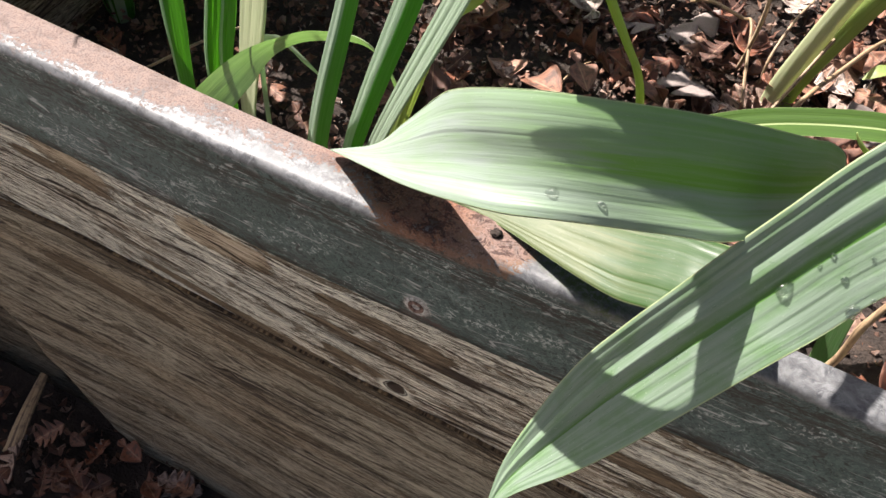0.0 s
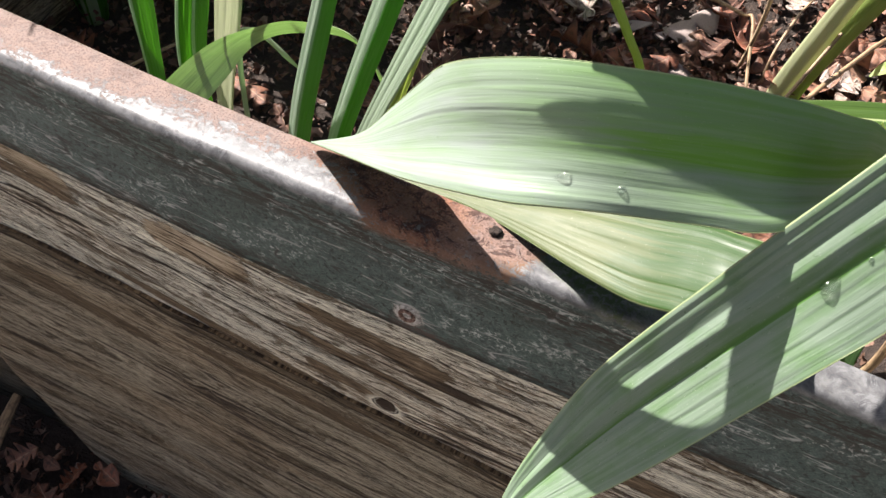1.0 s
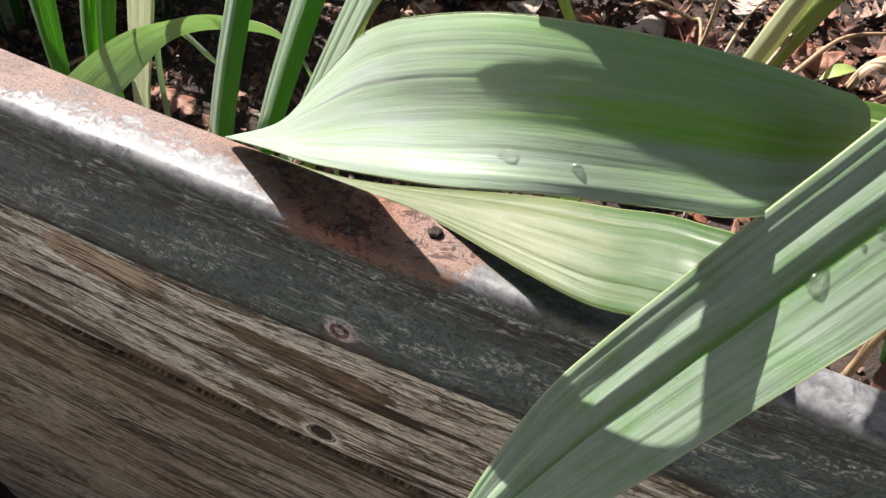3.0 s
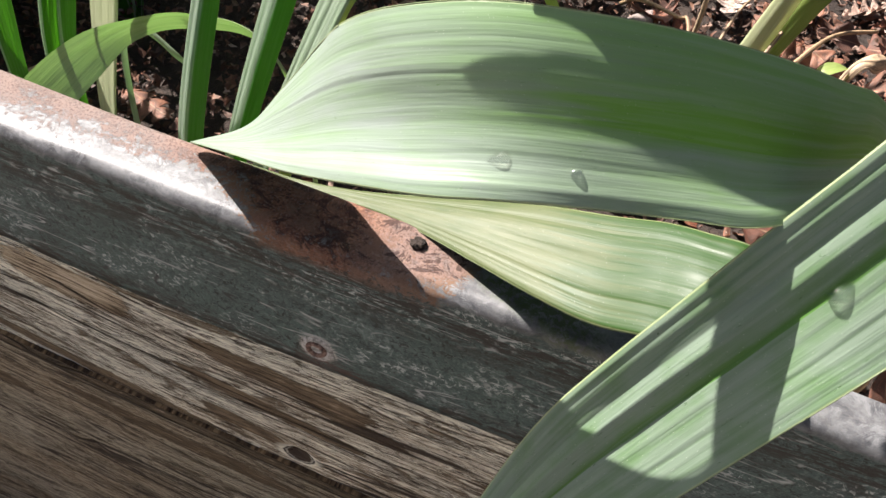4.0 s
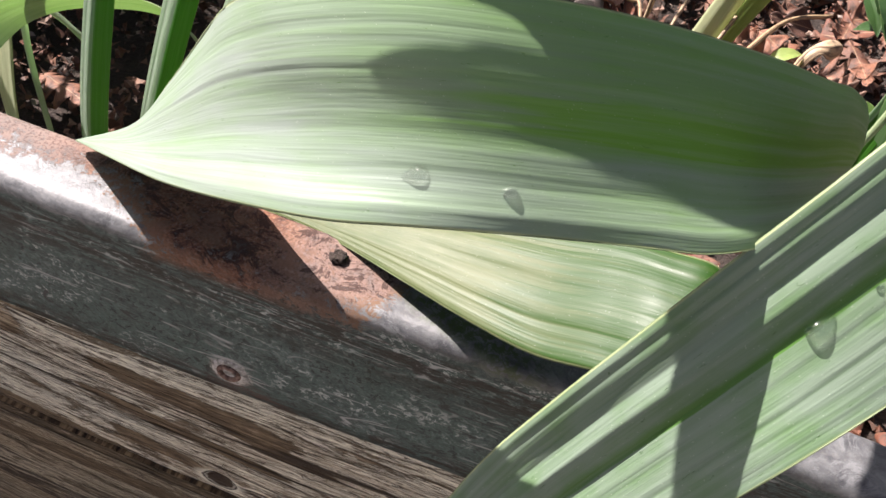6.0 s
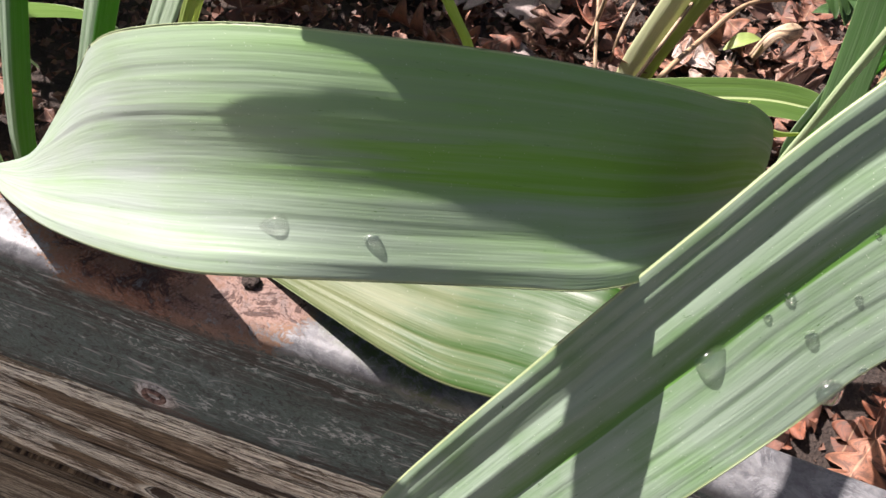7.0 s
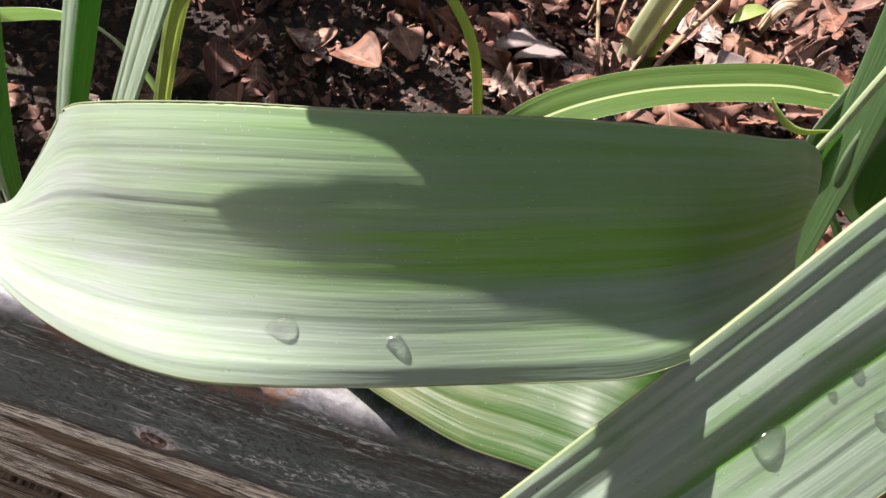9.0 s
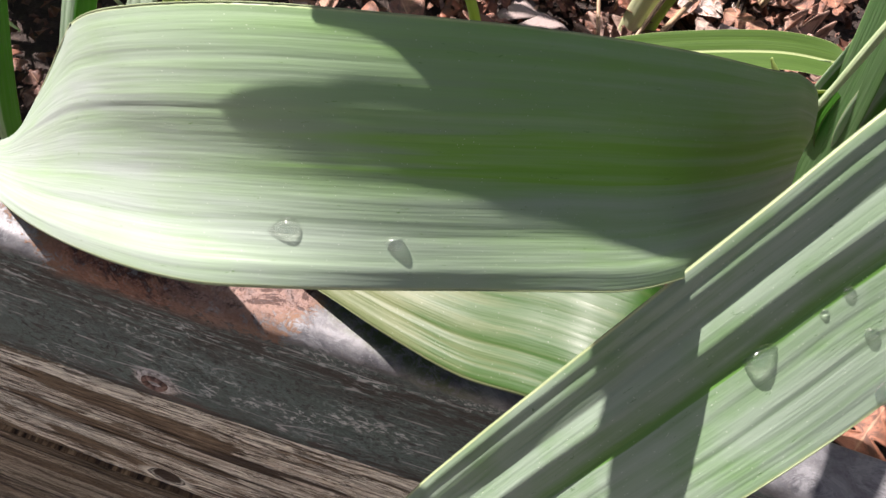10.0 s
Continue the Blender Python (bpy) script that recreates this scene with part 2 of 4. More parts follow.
def wood_material(name, pale, brown, dark, seed, knots=(), torn=(), splits=(), coarse=90, bands=0.85):
    """Silvered softwood: fine raised grain, split fibres, rubbed brown patches and rings round its knots.
    torn: patches where the grey skin is gone (along, down, half length, half height, slope, tan or dark brown);
    splits: long cracks, and dark lines that paint the shade of a joint (along, down, half length, slope, width)."""
    m = Mat(name)
    at = (seed, seed * 0.37, 0)
    u, v, _ = m.axis("UV")
    sway = m.noise(m.coords("UV", (7, 30, 1), at), 1.0, 3.0, 0.5)
    along = m.node("ShaderNodeCombineXYZ")
    m.put(along, 0, u)
    m.put(along, 1, m.maths("MULTIPLY_ADD", sway, 0.016, v))

    def fibres(su, sv, detail, rough, warp=0.0):
        p = m.node("ShaderNodeMapping")
        m.put(p, "Vector", along.outputs[0])
        m.put(p, "Scale", (su, sv, 1))
        m.put(p, "Location", at)
        return m.noise(p.outputs[0], 1.0, detail, rough, warp)

    ring = fibres(1.6, coarse, 3.0, 0.5)
    band = fibres(6, coarse * 2.4, 5.0, 0.62, 0.3)
    grain = fibres(8, 430, 4.0, 0.68)
    fibre = fibres(16, 850, 3.0, 0.65)
    fleck = fibres(160, 700, 4.0, 0.7, 0.5)
    tint = fibres(3, 14, 3.0, 0.5, 0.5)
    dash = fibres(42, 520, 4.0, 0.74, 0.4)
    light = tuple(min(1, c * 1.4) for c in pale)
    grey = tuple(c * (0.84 - 0.35 * bands) for c in pale)
    col = m.ramp(ring, [(0.36, grey), (0.48, pale), (0.62, tuple(min(1, c * 1.25) for c in pale))])
    warm = tuple(min(1, a * b) for a, b in zip(brown, (2.0, 1.85, 1.65)))
    col = m.mix(m.span(tint, 0.46, 0.62, 0.0, 0.6), col, warm)
    col = m.mix(m.span(band, 0.36, 0.47, bands, 0.0), col, tuple(c * 0.9 for c in brown))
    col = m.mix(m.span(band, 0.56, 0.68, 0.0, 0.25), col, light)
    col = m.mix(m.span(grain, 0.405, 0.435, 0.85, 0.0), col, tuple(c * 0.45 for c in brown))
    col = m.mix(m.span(grain, 0.54, 0.60, 0.0, 0.3), col, light)
    col = m.mix(m.span(fibre, 0.40, 0.44, 0.8, 0.0), col, dark)
    col = m.mix(m.span(fibre, 0.55, 0.59, 0.0, 0.45), col, light)
    col = m.mix(m.span(dash, 0.405, 0.43, 0.95, 0.0), col, dark)
    col = m.mix(m.span(dash, 0.57, 0.60, 0.0, 0.45), col, light)
    soot = fibres(5, 46, 5.0, 0.65, 0.6)
    col = m.mix(m.span(soot, 0.55, 0.64, 0.0, 0.45), col, tuple(c * 0.8 for c in brown))
    scrap = m.noise(m.coords("UV", (110, 520, 1), at), 1.0, 6.0, 0.75, 1.0)
    col = m.mix(m.span(scrap, 0.42, 0.44, 0.75, 0.0), col, tuple(c * 0.55 for c in brown))
    col = m.mix(m.span(scrap, 0.555, 0.575, 0.0, 0.6), col, tuple(min(1, c * 1.5) for c in pale))
    blot = m.noise(m.coords("UV", (10, 60, 1), (seed, 3, 0)), 1.0, 7.0, 0.68, 0.8)
    worn = m.maths("MULTIPLY", m.span(blot, 0.555, 0.58), m.span(fleck, 0.38, 0.46))
    raw = m.ramp(dash, [(0.36, tuple(c * 0.35 for c in brown)), (0.50, tuple(c * 0.85 for c in brown)), (0.60, tuple(c * 1.3 for c in brown)), (0.66, (0.33, 0.25, 0.17))])
    col = m.mix(m.maths("MULTIPLY", worn, 0.85), col, raw)
    for tu, tv, lu, lv, slope, kind in torn:
        off = m.maths("SUBTRACT", u, tu)
        down = m.maths("DIVIDE", m.maths("SUBTRACT", m.maths("SUBTRACT", v, tv), m.maths("MULTIPLY", off, slope)), lv)
        d = m.maths("ADD", m.maths("POWER", m.maths("ABSOLUTE", m.maths("DIVIDE", off, lu)), 4.0), m.maths("POWER", m.maths("ABSOLUTE", down), 2.0))
        d = m.maths("ADD", d, m.maths("MULTIPLY", m.maths("SUBTRACT", m.maths("ADD", grain, fleck), 1.0), 1.7))
        mask = m.span(d, 0.86, 0.98, 1.0, 0.0)
        if kind == "tan":
            fresh = m.ramp(m.maths("MULTIPLY_ADD", dash, 0.5, m.maths("MULTIPLY", grain, 0.5)), [(0.40, tuple(c * 0.35 for c in brown)), (0.45, (0.17, 0.115, 0.065)), (0.49, (0.47, 0.37, 0.245)), (0.60, (0.68, 0.57, 0.42))])
            fresh = m.mix(m.maths("MULTIPLY", m.span(m.maths("MULTIPLY_ADD", m.maths("SUBTRACT", band, 0.5), 3.0, down), 0.25, 0.7), 0.8), fresh, raw)
        else:
            fresh = raw
        col = m.mix(m.maths("MULTIPLY", mask, 0.96), col, fresh)
        worn = m.maths("MAXIMUM", worn, mask)
    cut = m.span(m.maths("ABSOLUTE", m.maths("SUBTRACT", fibres(1.4, 26, 3.0, 0.5), 0.5)), 0.003, 0.009, 1.0, 0.0)
    cut = m.maths("MULTIPLY", cut, m.span(tint, 0.42, 0.47))
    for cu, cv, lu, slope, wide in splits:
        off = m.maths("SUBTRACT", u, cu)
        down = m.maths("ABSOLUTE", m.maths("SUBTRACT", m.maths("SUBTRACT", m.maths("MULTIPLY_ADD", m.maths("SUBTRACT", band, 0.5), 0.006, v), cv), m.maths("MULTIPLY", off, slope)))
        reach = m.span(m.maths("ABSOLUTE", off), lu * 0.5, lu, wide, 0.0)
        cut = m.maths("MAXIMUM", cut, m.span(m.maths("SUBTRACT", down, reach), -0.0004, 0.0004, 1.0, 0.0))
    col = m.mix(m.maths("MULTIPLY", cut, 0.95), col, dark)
    for ku, kv, kr, depth in knots:
        d = m.maths("SQRT", m.maths("ADD", m.maths("POWER", m.maths("DIVIDE", m.maths("SUBTRACT", u, ku), kr * 1.7), 2.0), m.maths("POWER", m.maths("DIVIDE", m.maths("SUBTRACT", v, kv), kr), 2.0)))
        d = m.maths("MULTIPLY_ADD", m.maths("SUBTRACT", fleck, 0.5), 0.5, d)
        col = m.mix(m.span(d, 1.15, 1.75, 0.75 * depth, 0.0), col, tuple(min(1, c * 1.35) for c in pale))
        col = m.mix(m.span(d, 0.75, 0.95, depth, 0.0), col, tuple(c * 1.3 for c in dark))
        col = m.mix(m.span(m.maths("ABSOLUTE", m.maths("SUBTRACT", d, 0.98)), 0.02, 0.12, depth, 0.0), col, tuple(c * 0.6 for c in dark))
    h = m.maths("ADD", m.maths("MULTIPLY", grain, 1.3), m.maths("ADD", m.maths("MULTIPLY", band, 0.9), m.maths("MULTIPLY", fibre, 0.5)))
    h = m.maths("SUBTRACT", m.maths("MULTIPLY_ADD", fleck, 0.35, h), m.maths("ADD", m.maths("MULTIPLY", worn, 0.9), cut))
    return m.done(col, 0.86, m.bump(h, 1.0, 0.0026), Specular_IOR_Level=0.25)


def metal_material():
    """Old galvanised steel: dull green-grey zinc with scratches, chips and pits, and rust on its top."""
    m = Mat("galvanised_steel")
    o = m.coords("Object")
    x, y, z = m.axis("Object")
    big = m.noise(o, 26.0, 5.0, 0.6)
    mid = m.noise(m.coords("Object", (1, 1, 1.6)), 110.0, 8.0, 0.72, 0.4)
    fine = m.noise(o, 900.0, 5.0, 0.7)
    zinc = m.ramp(mid, [(0.34, (0.018, 0.030, 0.029)), (0.46, (0.043, 0.069, 0.065)), (0.58, (0.064, 0.098, 0.093)), (0.72, (0.14, 0.180, 0.172))])
    zinc = m.mix(m.span(big, 0.42, 0.60, 0.0, 0.6), zinc, (0.054, 0.092, 0.081))
    film = m.noise(m.coords("Object", (9, 9, 16), (5, 0, 1)), 1.0, 6.0, 0.65, 0.6)
    zinc = m.mix(m.span(film, 0.54, 0.62, 0.0, 0.45), zinc, (0.108, 0.146, 0.140))
    zinc = m.mix(m.span(fine, 0.55, 0.58, 0.0, 0.22), zinc, (0.26, 0.285, 0.27))
    zinc = m.mix(m.span(fine, 0.42, 0.45, 0.35, 0.0), zinc, (0.03, 0.038, 0.035))
    # chips and pits come in drifts, not evenly
    drift = m.noise(m.coords("Object", (24, 24, 40), (3, 1, 0)), 1.0, 4.0, 0.6, 0.5)
    chip = m.noise(m.coords("Object", (330, 330, 380)), 1.0, 6.0, 0.75, 0.6)
    some = m.span(drift, 0.50, 0.60, 0.0, 1.0)
    zinc = m.mix(m.maths("MULTIPLY", m.span(chip, 0.550, 0.565, 0.0, 1.0), some), zinc, (0.36, 0.385, 0.37))
    zinc = m.mix(m.maths("MULTIPLY", m.span(chip, 0.435, 0.450, 0.95, 0.0), m.span(drift, 0.60, 0.46, 0.2, 1.0)), zinc, (0.012, 0.014, 0.013))
    speck = m.voronoi(m.coords("Object", (120, 120, 120)), 1.0)
    zinc = m.mix(m.span(speck, 0.05, 0.09, 0.75, 0.0), zinc, (0.03, 0.03, 0.028))
    for turn, scale, tone in ((0.5, (9, 1, 90), 0.34), (-0.35, (8, 1, 70), 0.30), (1.15, (9, 1, 60), 0.28), (-0.9, (7, 1, 80), 0.26), (0.85, (10, 1, 70), 0.03)):
        c = m.coords("Object")
        c.node.inputs["Rotation"].default_value = (0, turn, 0)
        c.node.inputs["Scale"].default_value = scale
        hair = m.maths("ABSOLUTE", m.maths("SUBTRACT", m.noise(c, 1.0, 1.0, 0.4, 0.15), 0.5))
        gate = m.span(m.noise(m.coords("Object", (1, 1, 1), (turn, 0, 2)), 38.0, 3.0, 0.5), 0.54, 0.60)
        zinc = m.mix(m.maths("MULTIPLY", m.span(hair, 0.004, 0.009, 1.0, 0.0), gate), zinc, (tone, tone * 1.03, tone))
    pits = m.noise(m.coords("Object", (50, 200, 330)), 1.0, 7.0, 0.75, 0.5)
    grime = m.maths("MULTIPLY", m.span(z, BED + 0.026, BED + 0.046), m.span(z, BED + 0.0605, BED + 0.056))
    low = m.span(z, BED - 0.004, BED - 0.015)
    zinc = m.mix(m.maths("MULTIPLY", m.span(pits, 0.47, 0.53), m.maths("ADD", m.maths("MULTIPLY", m.maths("MAXIMUM", grime, low), 0.9), 0.05)), zinc, (0.020, 0.015, 0.012))
    # the bend and top, whiter than the face
    top = m.span(m.maths("MULTIPLY_ADD", m.maths("SUBTRACT", mid, 0.5), 0.012, z), BED + 0.0600, BED + 0.0625)
    white = m.ramp(mid, [(0.36, (0.058, 0.058, 0.062)), (0.44, (0.088, 0.088, 0.093)), (0.50, (0.112, 0.112, 0.117)), (0.58, (0.150, 0.150, 0.153))])
    white = m.mix(m.span(fine, 0.36, 0.46, 0.45, 0.0), white, (0.16, 0.15, 0.14))
    scab = m.noise(m.coords("Object", (60, 90, 60)), 1.0, 9.0, 0.8, 0.8)
    white = m.mix(m.span(scab, 0.54, 0.58, 0.0, 0.3), white, (0.075, 0.072, 0.068))
    white = m.mix(m.span(scab, 0.46, 0.44, 0.0, 0.5), white, (0.215, 0.216, 0.220))
    zinc = m.mix(m.maths("MULTIPLY", top, 0.95), zinc, white)
    # a stain and crust round the screw
    off = m.maths("SQRT", m.maths("ADD", m.maths("POWER", x, 2.0), m.maths("POWER", m.maths("SUBTRACT", z, BED - 0.004), 2.0)))
    crust = m.maths("MULTIPLY_ADD", m.maths("SUBTRACT", mid, 0.5), 0.012, off)
    zinc = m.mix(m.maths("MULTIPLY", m.span(crust, 0.0105, 0.0085), m.span(fine, 0.40, 0.56)), zinc, (0.36, 0.34, 0.31))
    run = m.maths("MULTIPLY", m.span(m.maths("ADD", m.maths("MULTIPLY", x, 0.35), m.maths("SUBTRACT", z, BED)), -0.004, -0.009), m.span(m.maths("ABSOLUTE", m.maths("SUBTRACT", x, 0.010)), 0.026, 0.012))
    zinc = m.mix(m.maths("MULTIPLY", run, m.span(pits, 0.44, 0.52, 0.0, 0.9)), zinc, (0.07, 0.042, 0.034))
    # rust: on the top, all along its back half, and one broad patch right across
    flake = m.noise(m.coords("Object", (70, 110, 70)), 1.0, 9.0, 0.78, 0.6)
    edge = m.maths("ADD", m.maths("MULTIPLY", m.noise(m.coords("Object", (14, 60, 1)), 1.0, 8.0, 0.75, 0.8), 0.030), m.maths("MULTIPLY", flake, 0.036))
    reach = m.node("ShaderNodeFloatCurve")
    m.put(reach, "Value", m.span(x, -0.40, 0.30))
    curve = reach.mapping.curves[0]
    curve.points[0].location, curve.points[1].location = (0.0, 0.22), (1.0, 0.05)
    for px, py in ((0.20, 0.26), (0.35, 0.28), (0.44, 0.20), (0.49, 0.27), (0.53, 0.62), (0.56, 0.88), (0.63, 0.84), (0.66, 0.42), (0.70, 0.02), (0.85, 0.0)):
        curve.points.new(px, py)
    reach.mapping.update()
    line = m.maths("SUBTRACT", 0.061, m.maths("MULTIPLY", reach.outputs[0], 0.040))
    inside = m.maths("SUBTRACT", m.maths("ADD", y, edge), line)
    rusty = m.maths("MULTIPLY", m.span(m.maths("MULTIPLY_ADD", m.maths("SUBTRACT", chip, 0.5), 0.045, inside), -0.0025, 0.0030), m.span(z, BED + 0.0535, BED + 0.0590))
    rust = m.ramp(m.noise(o, 120.0, 9.0, 0.8), [(0.40, (0.035, 0.013, 0.008)), (0.47, (0.110, 0.038, 0.018)), (0.54, (0.170, 0.068, 0.034)), (0.66, (0.27, 0.130, 0.070))])
    # pinker rust paints the sunlit stretches on both sides of the leaf's shadow
    pinkish = m.maths("MAXIMUM", m.span(x, -0.085, -0.045, 0.8, 0.10), m.span(x, 0.005, 0.03, 0.0, 0.6))
    rust = m.mix(pinkish, rust, (0.182, 0.148, 0.136))
    rust = m.mix(m.span(fine, 0.54, 0.59, 0.0, 0.6), rust, (0.19, 0.14, 0.12))
    rust = m.mix(m.span(fine, 0.42, 0.47, 0.6, 0.0), rust, (0.06, 0.032, 0.022))
    rust = m.mix(m.maths("MULTIPLY", m.span(flake, 0.530, 0.550, 0.0, 0.7), m.span(x, -0.06, -0.035)), rust, (0.145, 0.082, 0.056))
    rust = m.mix(m.maths("MULTIPLY", m.span(flake, 0.465, 0.445, 0.0, 0.8), m.span(x, -0.10, -0.035, 0.3, 1.0)), rust, (0.028, 0.013, 0.010))
    rim = m.maths("MULTIPLY", m.span(inside, 0.0080, 0.0015), m.span(x, -0.07, -0.04))
    rust = m.mix(m.maths("MULTIPLY", rim, m.span(flake, 0.42, 0.50)), rust, (0.155, 0.092, 0.058))
    bare = m.maths("MULTIPLY", m.span(inside, 0.014, 0.002), m.span(flake, 0.36, 0.40, 1.0, 0.0))
    rusty = m.maths("MULTIPLY", rusty, m.maths("SUBTRACT", 1.0, m.maths("MULTIPLY", bare, 0.8)))
    col = m.mix(rusty, zinc, rust)
    # dark green specks on the top, by the lower leaf
    green_specks = m.maths("MULTIPLY", m.maths("MULTIPLY", m.span(x, 0.060, 0.072), m.span(x, 0.125, 0.105)), m.span(chip, 0.44, 0.52))
    green_specks = m.maths("MULTIPLY", green_specks, m.maths("MULTIPLY", top, m.span(m.maths("SUBTRACT", y, m.maths("MULTIPLY", m.maths("SUBTRACT", x, 0.06), -0.35)), 0.008, 0.014)))
    col = m.mix(m.maths("MULTIPLY", green_specks, 0.85), col, (0.055, 0.075, 0.022))
    h = m.maths("ADD", m.maths("MULTIPLY", fine, 0.5), m.maths("ADD", m.maths("MULTIPLY", mid, 1.0), m.maths("MULTIPLY", rusty, m.maths("MULTIPLY", flake, 1.5))))
    return m.done(col, m.mix(rusty, m.ramp(mid, [(0.3, 0.42), (0.7, 0.58)], False), (0.9, 0.9, 0.9)), m.bump(h, 0.4, 0.0006),
                  Metallic=m.maths("MULTIPLY", m.maths("SUBTRACT", 1.0, rusty), 0.12), Specular_IOR_Level=0.35)


def soil_material(name, dark, pale, path=None):
    """Crumbly soil; path: pale gravel from this distance in front of the boards, added to bounce light onto them."""
    m = Mat(name)
    o = m.coords("Object")
    a, b = m.noise(o, 45.0, 8.0, 0.7), m.noise(o, 300.0, 4.0, 0.6)
    col = m.ramp(a, [(0.3, dark), (0.55, tuple(c * 1.8 for c in dark)), (0.75, pale)])
    col = m.mix(m.span(b, 0.6, 0.75, 0, 0.6), col, pale)
    if path:
        stone = m.voronoi(o, 70.0, "F1", "Color")
        grey = m.ramp(stone, [(0.2, (0.17, 0.155, 0.135)), (0.8, (0.36, 0.33, 0.29))])
        y = m.maths("MULTIPLY_ADD", m.maths("SUBTRACT", m.noise(o, 9.0), 0.5), 0.12, m.axis("Object")[1])
        col = m.mix(m.span(y, path, path - 0.04), col, grey)
    return m.done(col, 0.95, m.bump(m.maths("ADD", a, b), 0.9, 0.006))


def litter_material(name, stops):
    """Dead leaves: brown, tan and bleached, another tint on each."""
    m = Mat(name)
    rnd = m.node("ShaderNodeObjectInfo").outputs["Random"]
    o = m.coords("UV")
    col = m.ramp(rnd, stops)
    a = m.noise(m.coords("Object"), 120.0, 5.0, 0.65)
    blot = m.noise(m.coords("UV", (1.4, 2.2, 1)), 3.0, 5.0, 0.65, 0.6)
    col = m.mix(m.span(blot, 0.46, 0.60, 0.0, 0.85), col, (0.05, 0.024, 0.015))
    col = m.mix(m.span(blot, 0.40, 0.30, 0.0, 0.5), col, (0.30, 0.175, 0.115))
    col = m.mix(m.span(a, 0.50, 0.68, 0.0, 0.7), col, (0.045, 0.022, 0.014))
    u = m.axis("UV")[0]
    rib = m.span(m.maths("ABSOLUTE", m.maths("SUBTRACT", u, 0.5)), 0.0, 0.03, 0.5, 0.0)
    col = m.mix(rib, col, (0.42, 0.28, 0.17))
    return m.done(col, 0.62, m.bump(a, 0.5, 0.001))


BROWNS = [(0.0, (0.055, 0.022, 0.013)), (0.2, (0.20, 0.058, 0.024)), (0.38, (0.110, 0.045, 0.026)), (0.55, (0.23, 0.095, 0.052)), (0.70, (0.17, 0.080, 0.050)), (0.84, (0.29, 0.140, 0.085)), (0.94, (0.33, 0.235, 0.185)), (1.0, (0.50, 0.42, 0.37))]
# thin paints the greener shade on the far half of the broad leaf
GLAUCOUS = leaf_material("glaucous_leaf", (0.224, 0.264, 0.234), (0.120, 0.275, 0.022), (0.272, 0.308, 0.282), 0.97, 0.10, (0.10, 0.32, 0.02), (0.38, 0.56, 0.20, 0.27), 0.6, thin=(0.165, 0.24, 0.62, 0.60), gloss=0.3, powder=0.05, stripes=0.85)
# bare puts the shade at the bottom of the fold into the colour
FOLDED = leaf_material("folded_glaucous_leaf", (0.178, 0.232, 0.174), (0.070, 0.165, 0.030), (0.252, 0.300, 0.248), 0.94, 0.08, (0.10, 0.32, 0.03), (0.44, 0.52, -0.5, -0.4), 0.9, gloss=0.3, powder=0.0, stripes=1.1, mottle=0.5)
ARCHING = leaf_material("arching_leaf", (0.16, 0.25, 0.13), (0.07, 0.20, 0.02), (0.20, 0.28, 0.15), 0.8, 0.5, (0.10, 0.60, 0.02), gloss=0.5)
# bare darkens the far end, shade painted as streaks without bloom
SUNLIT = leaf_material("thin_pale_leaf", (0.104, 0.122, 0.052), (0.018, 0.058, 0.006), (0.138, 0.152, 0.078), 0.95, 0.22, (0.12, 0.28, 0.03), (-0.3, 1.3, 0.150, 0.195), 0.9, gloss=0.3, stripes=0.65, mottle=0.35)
# upright blades: bloom kept on one flank only, painting it as sunlit
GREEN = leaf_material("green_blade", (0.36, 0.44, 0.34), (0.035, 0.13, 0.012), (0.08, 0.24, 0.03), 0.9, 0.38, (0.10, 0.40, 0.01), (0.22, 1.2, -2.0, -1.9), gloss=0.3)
HALF_LIT = leaf_material("half_lit_blade", (0.38, 0.45, 0.37), (0.035, 0.14, 0.012), (0.10, 0.26, 0.05), 0.95, 0.38, (0.10, 0.42, 0.01), (0.46, 1.2, -2.0, -1.9), gloss=0.3)
PALE = leaf_material("pale_blade", (0.36, 0.44, 0.35), (0.10, 0.20, 0.05), (0.40, 0.46, 0.36), 0.9, 0.25, (0.14, 0.36, 0.04))
ARCH = leaf_material("arching_blade", (0.42, 0.49, 0.32), (0.10, 0.22, 0.025), (0.34, 0.44, 0.18), 0.8, 0.22, (0.16, 0.38, 0.03))
WEED = leaf_material("weed_leaf", (0.06, 0.11, 0.035), (0.012, 0.045, 0.006), (0.035, 0.08, 0.02), 0.4, 0.12, (0.03, 0.12, 0.01))
RIBBED = leaf_material("ribbed_blade", (0.095, 0.145, 0.032), (0.026, 0.074, 0.006), (0.060, 0.12, 0.016), 0.35, 0.22, (0.18, 0.34, 0.008), None, 0.0, 0.045, (0.455, 0.50))
CREAM = leaf_material("cream_blade", (0.56, 0.58, 0.40), (0.42, 0.48, 0.24), (0.62, 0.62, 0.44), 0.6, 0.4, (0.55, 0.58, 0.28))
YELLOW = leaf_material("yellowing_leaf", (0.38, 0.44, 0.18), (0.18, 0.30, 0.035), (0.44, 0.46, 0.20), 0.5, 0.45, (0.38, 0.50, 0.05))
EDGE = leaf_material("leaf_edge", (0.22, 0.265, 0.15), (0.16, 0.22, 0.07), (0.26, 0.29, 0.18), 0.6, 0.2, (0.2, 0.26, 0.08))
DRY = litter_material("dead_leaf", BROWNS)
STRAW = litter_material("dead_stalk", [(0.0, (0.30, 0.20, 0.10)), (0.5, (0.36, 0.26, 0.16)), (1.0, (0.45, 0.34, 0.22))])
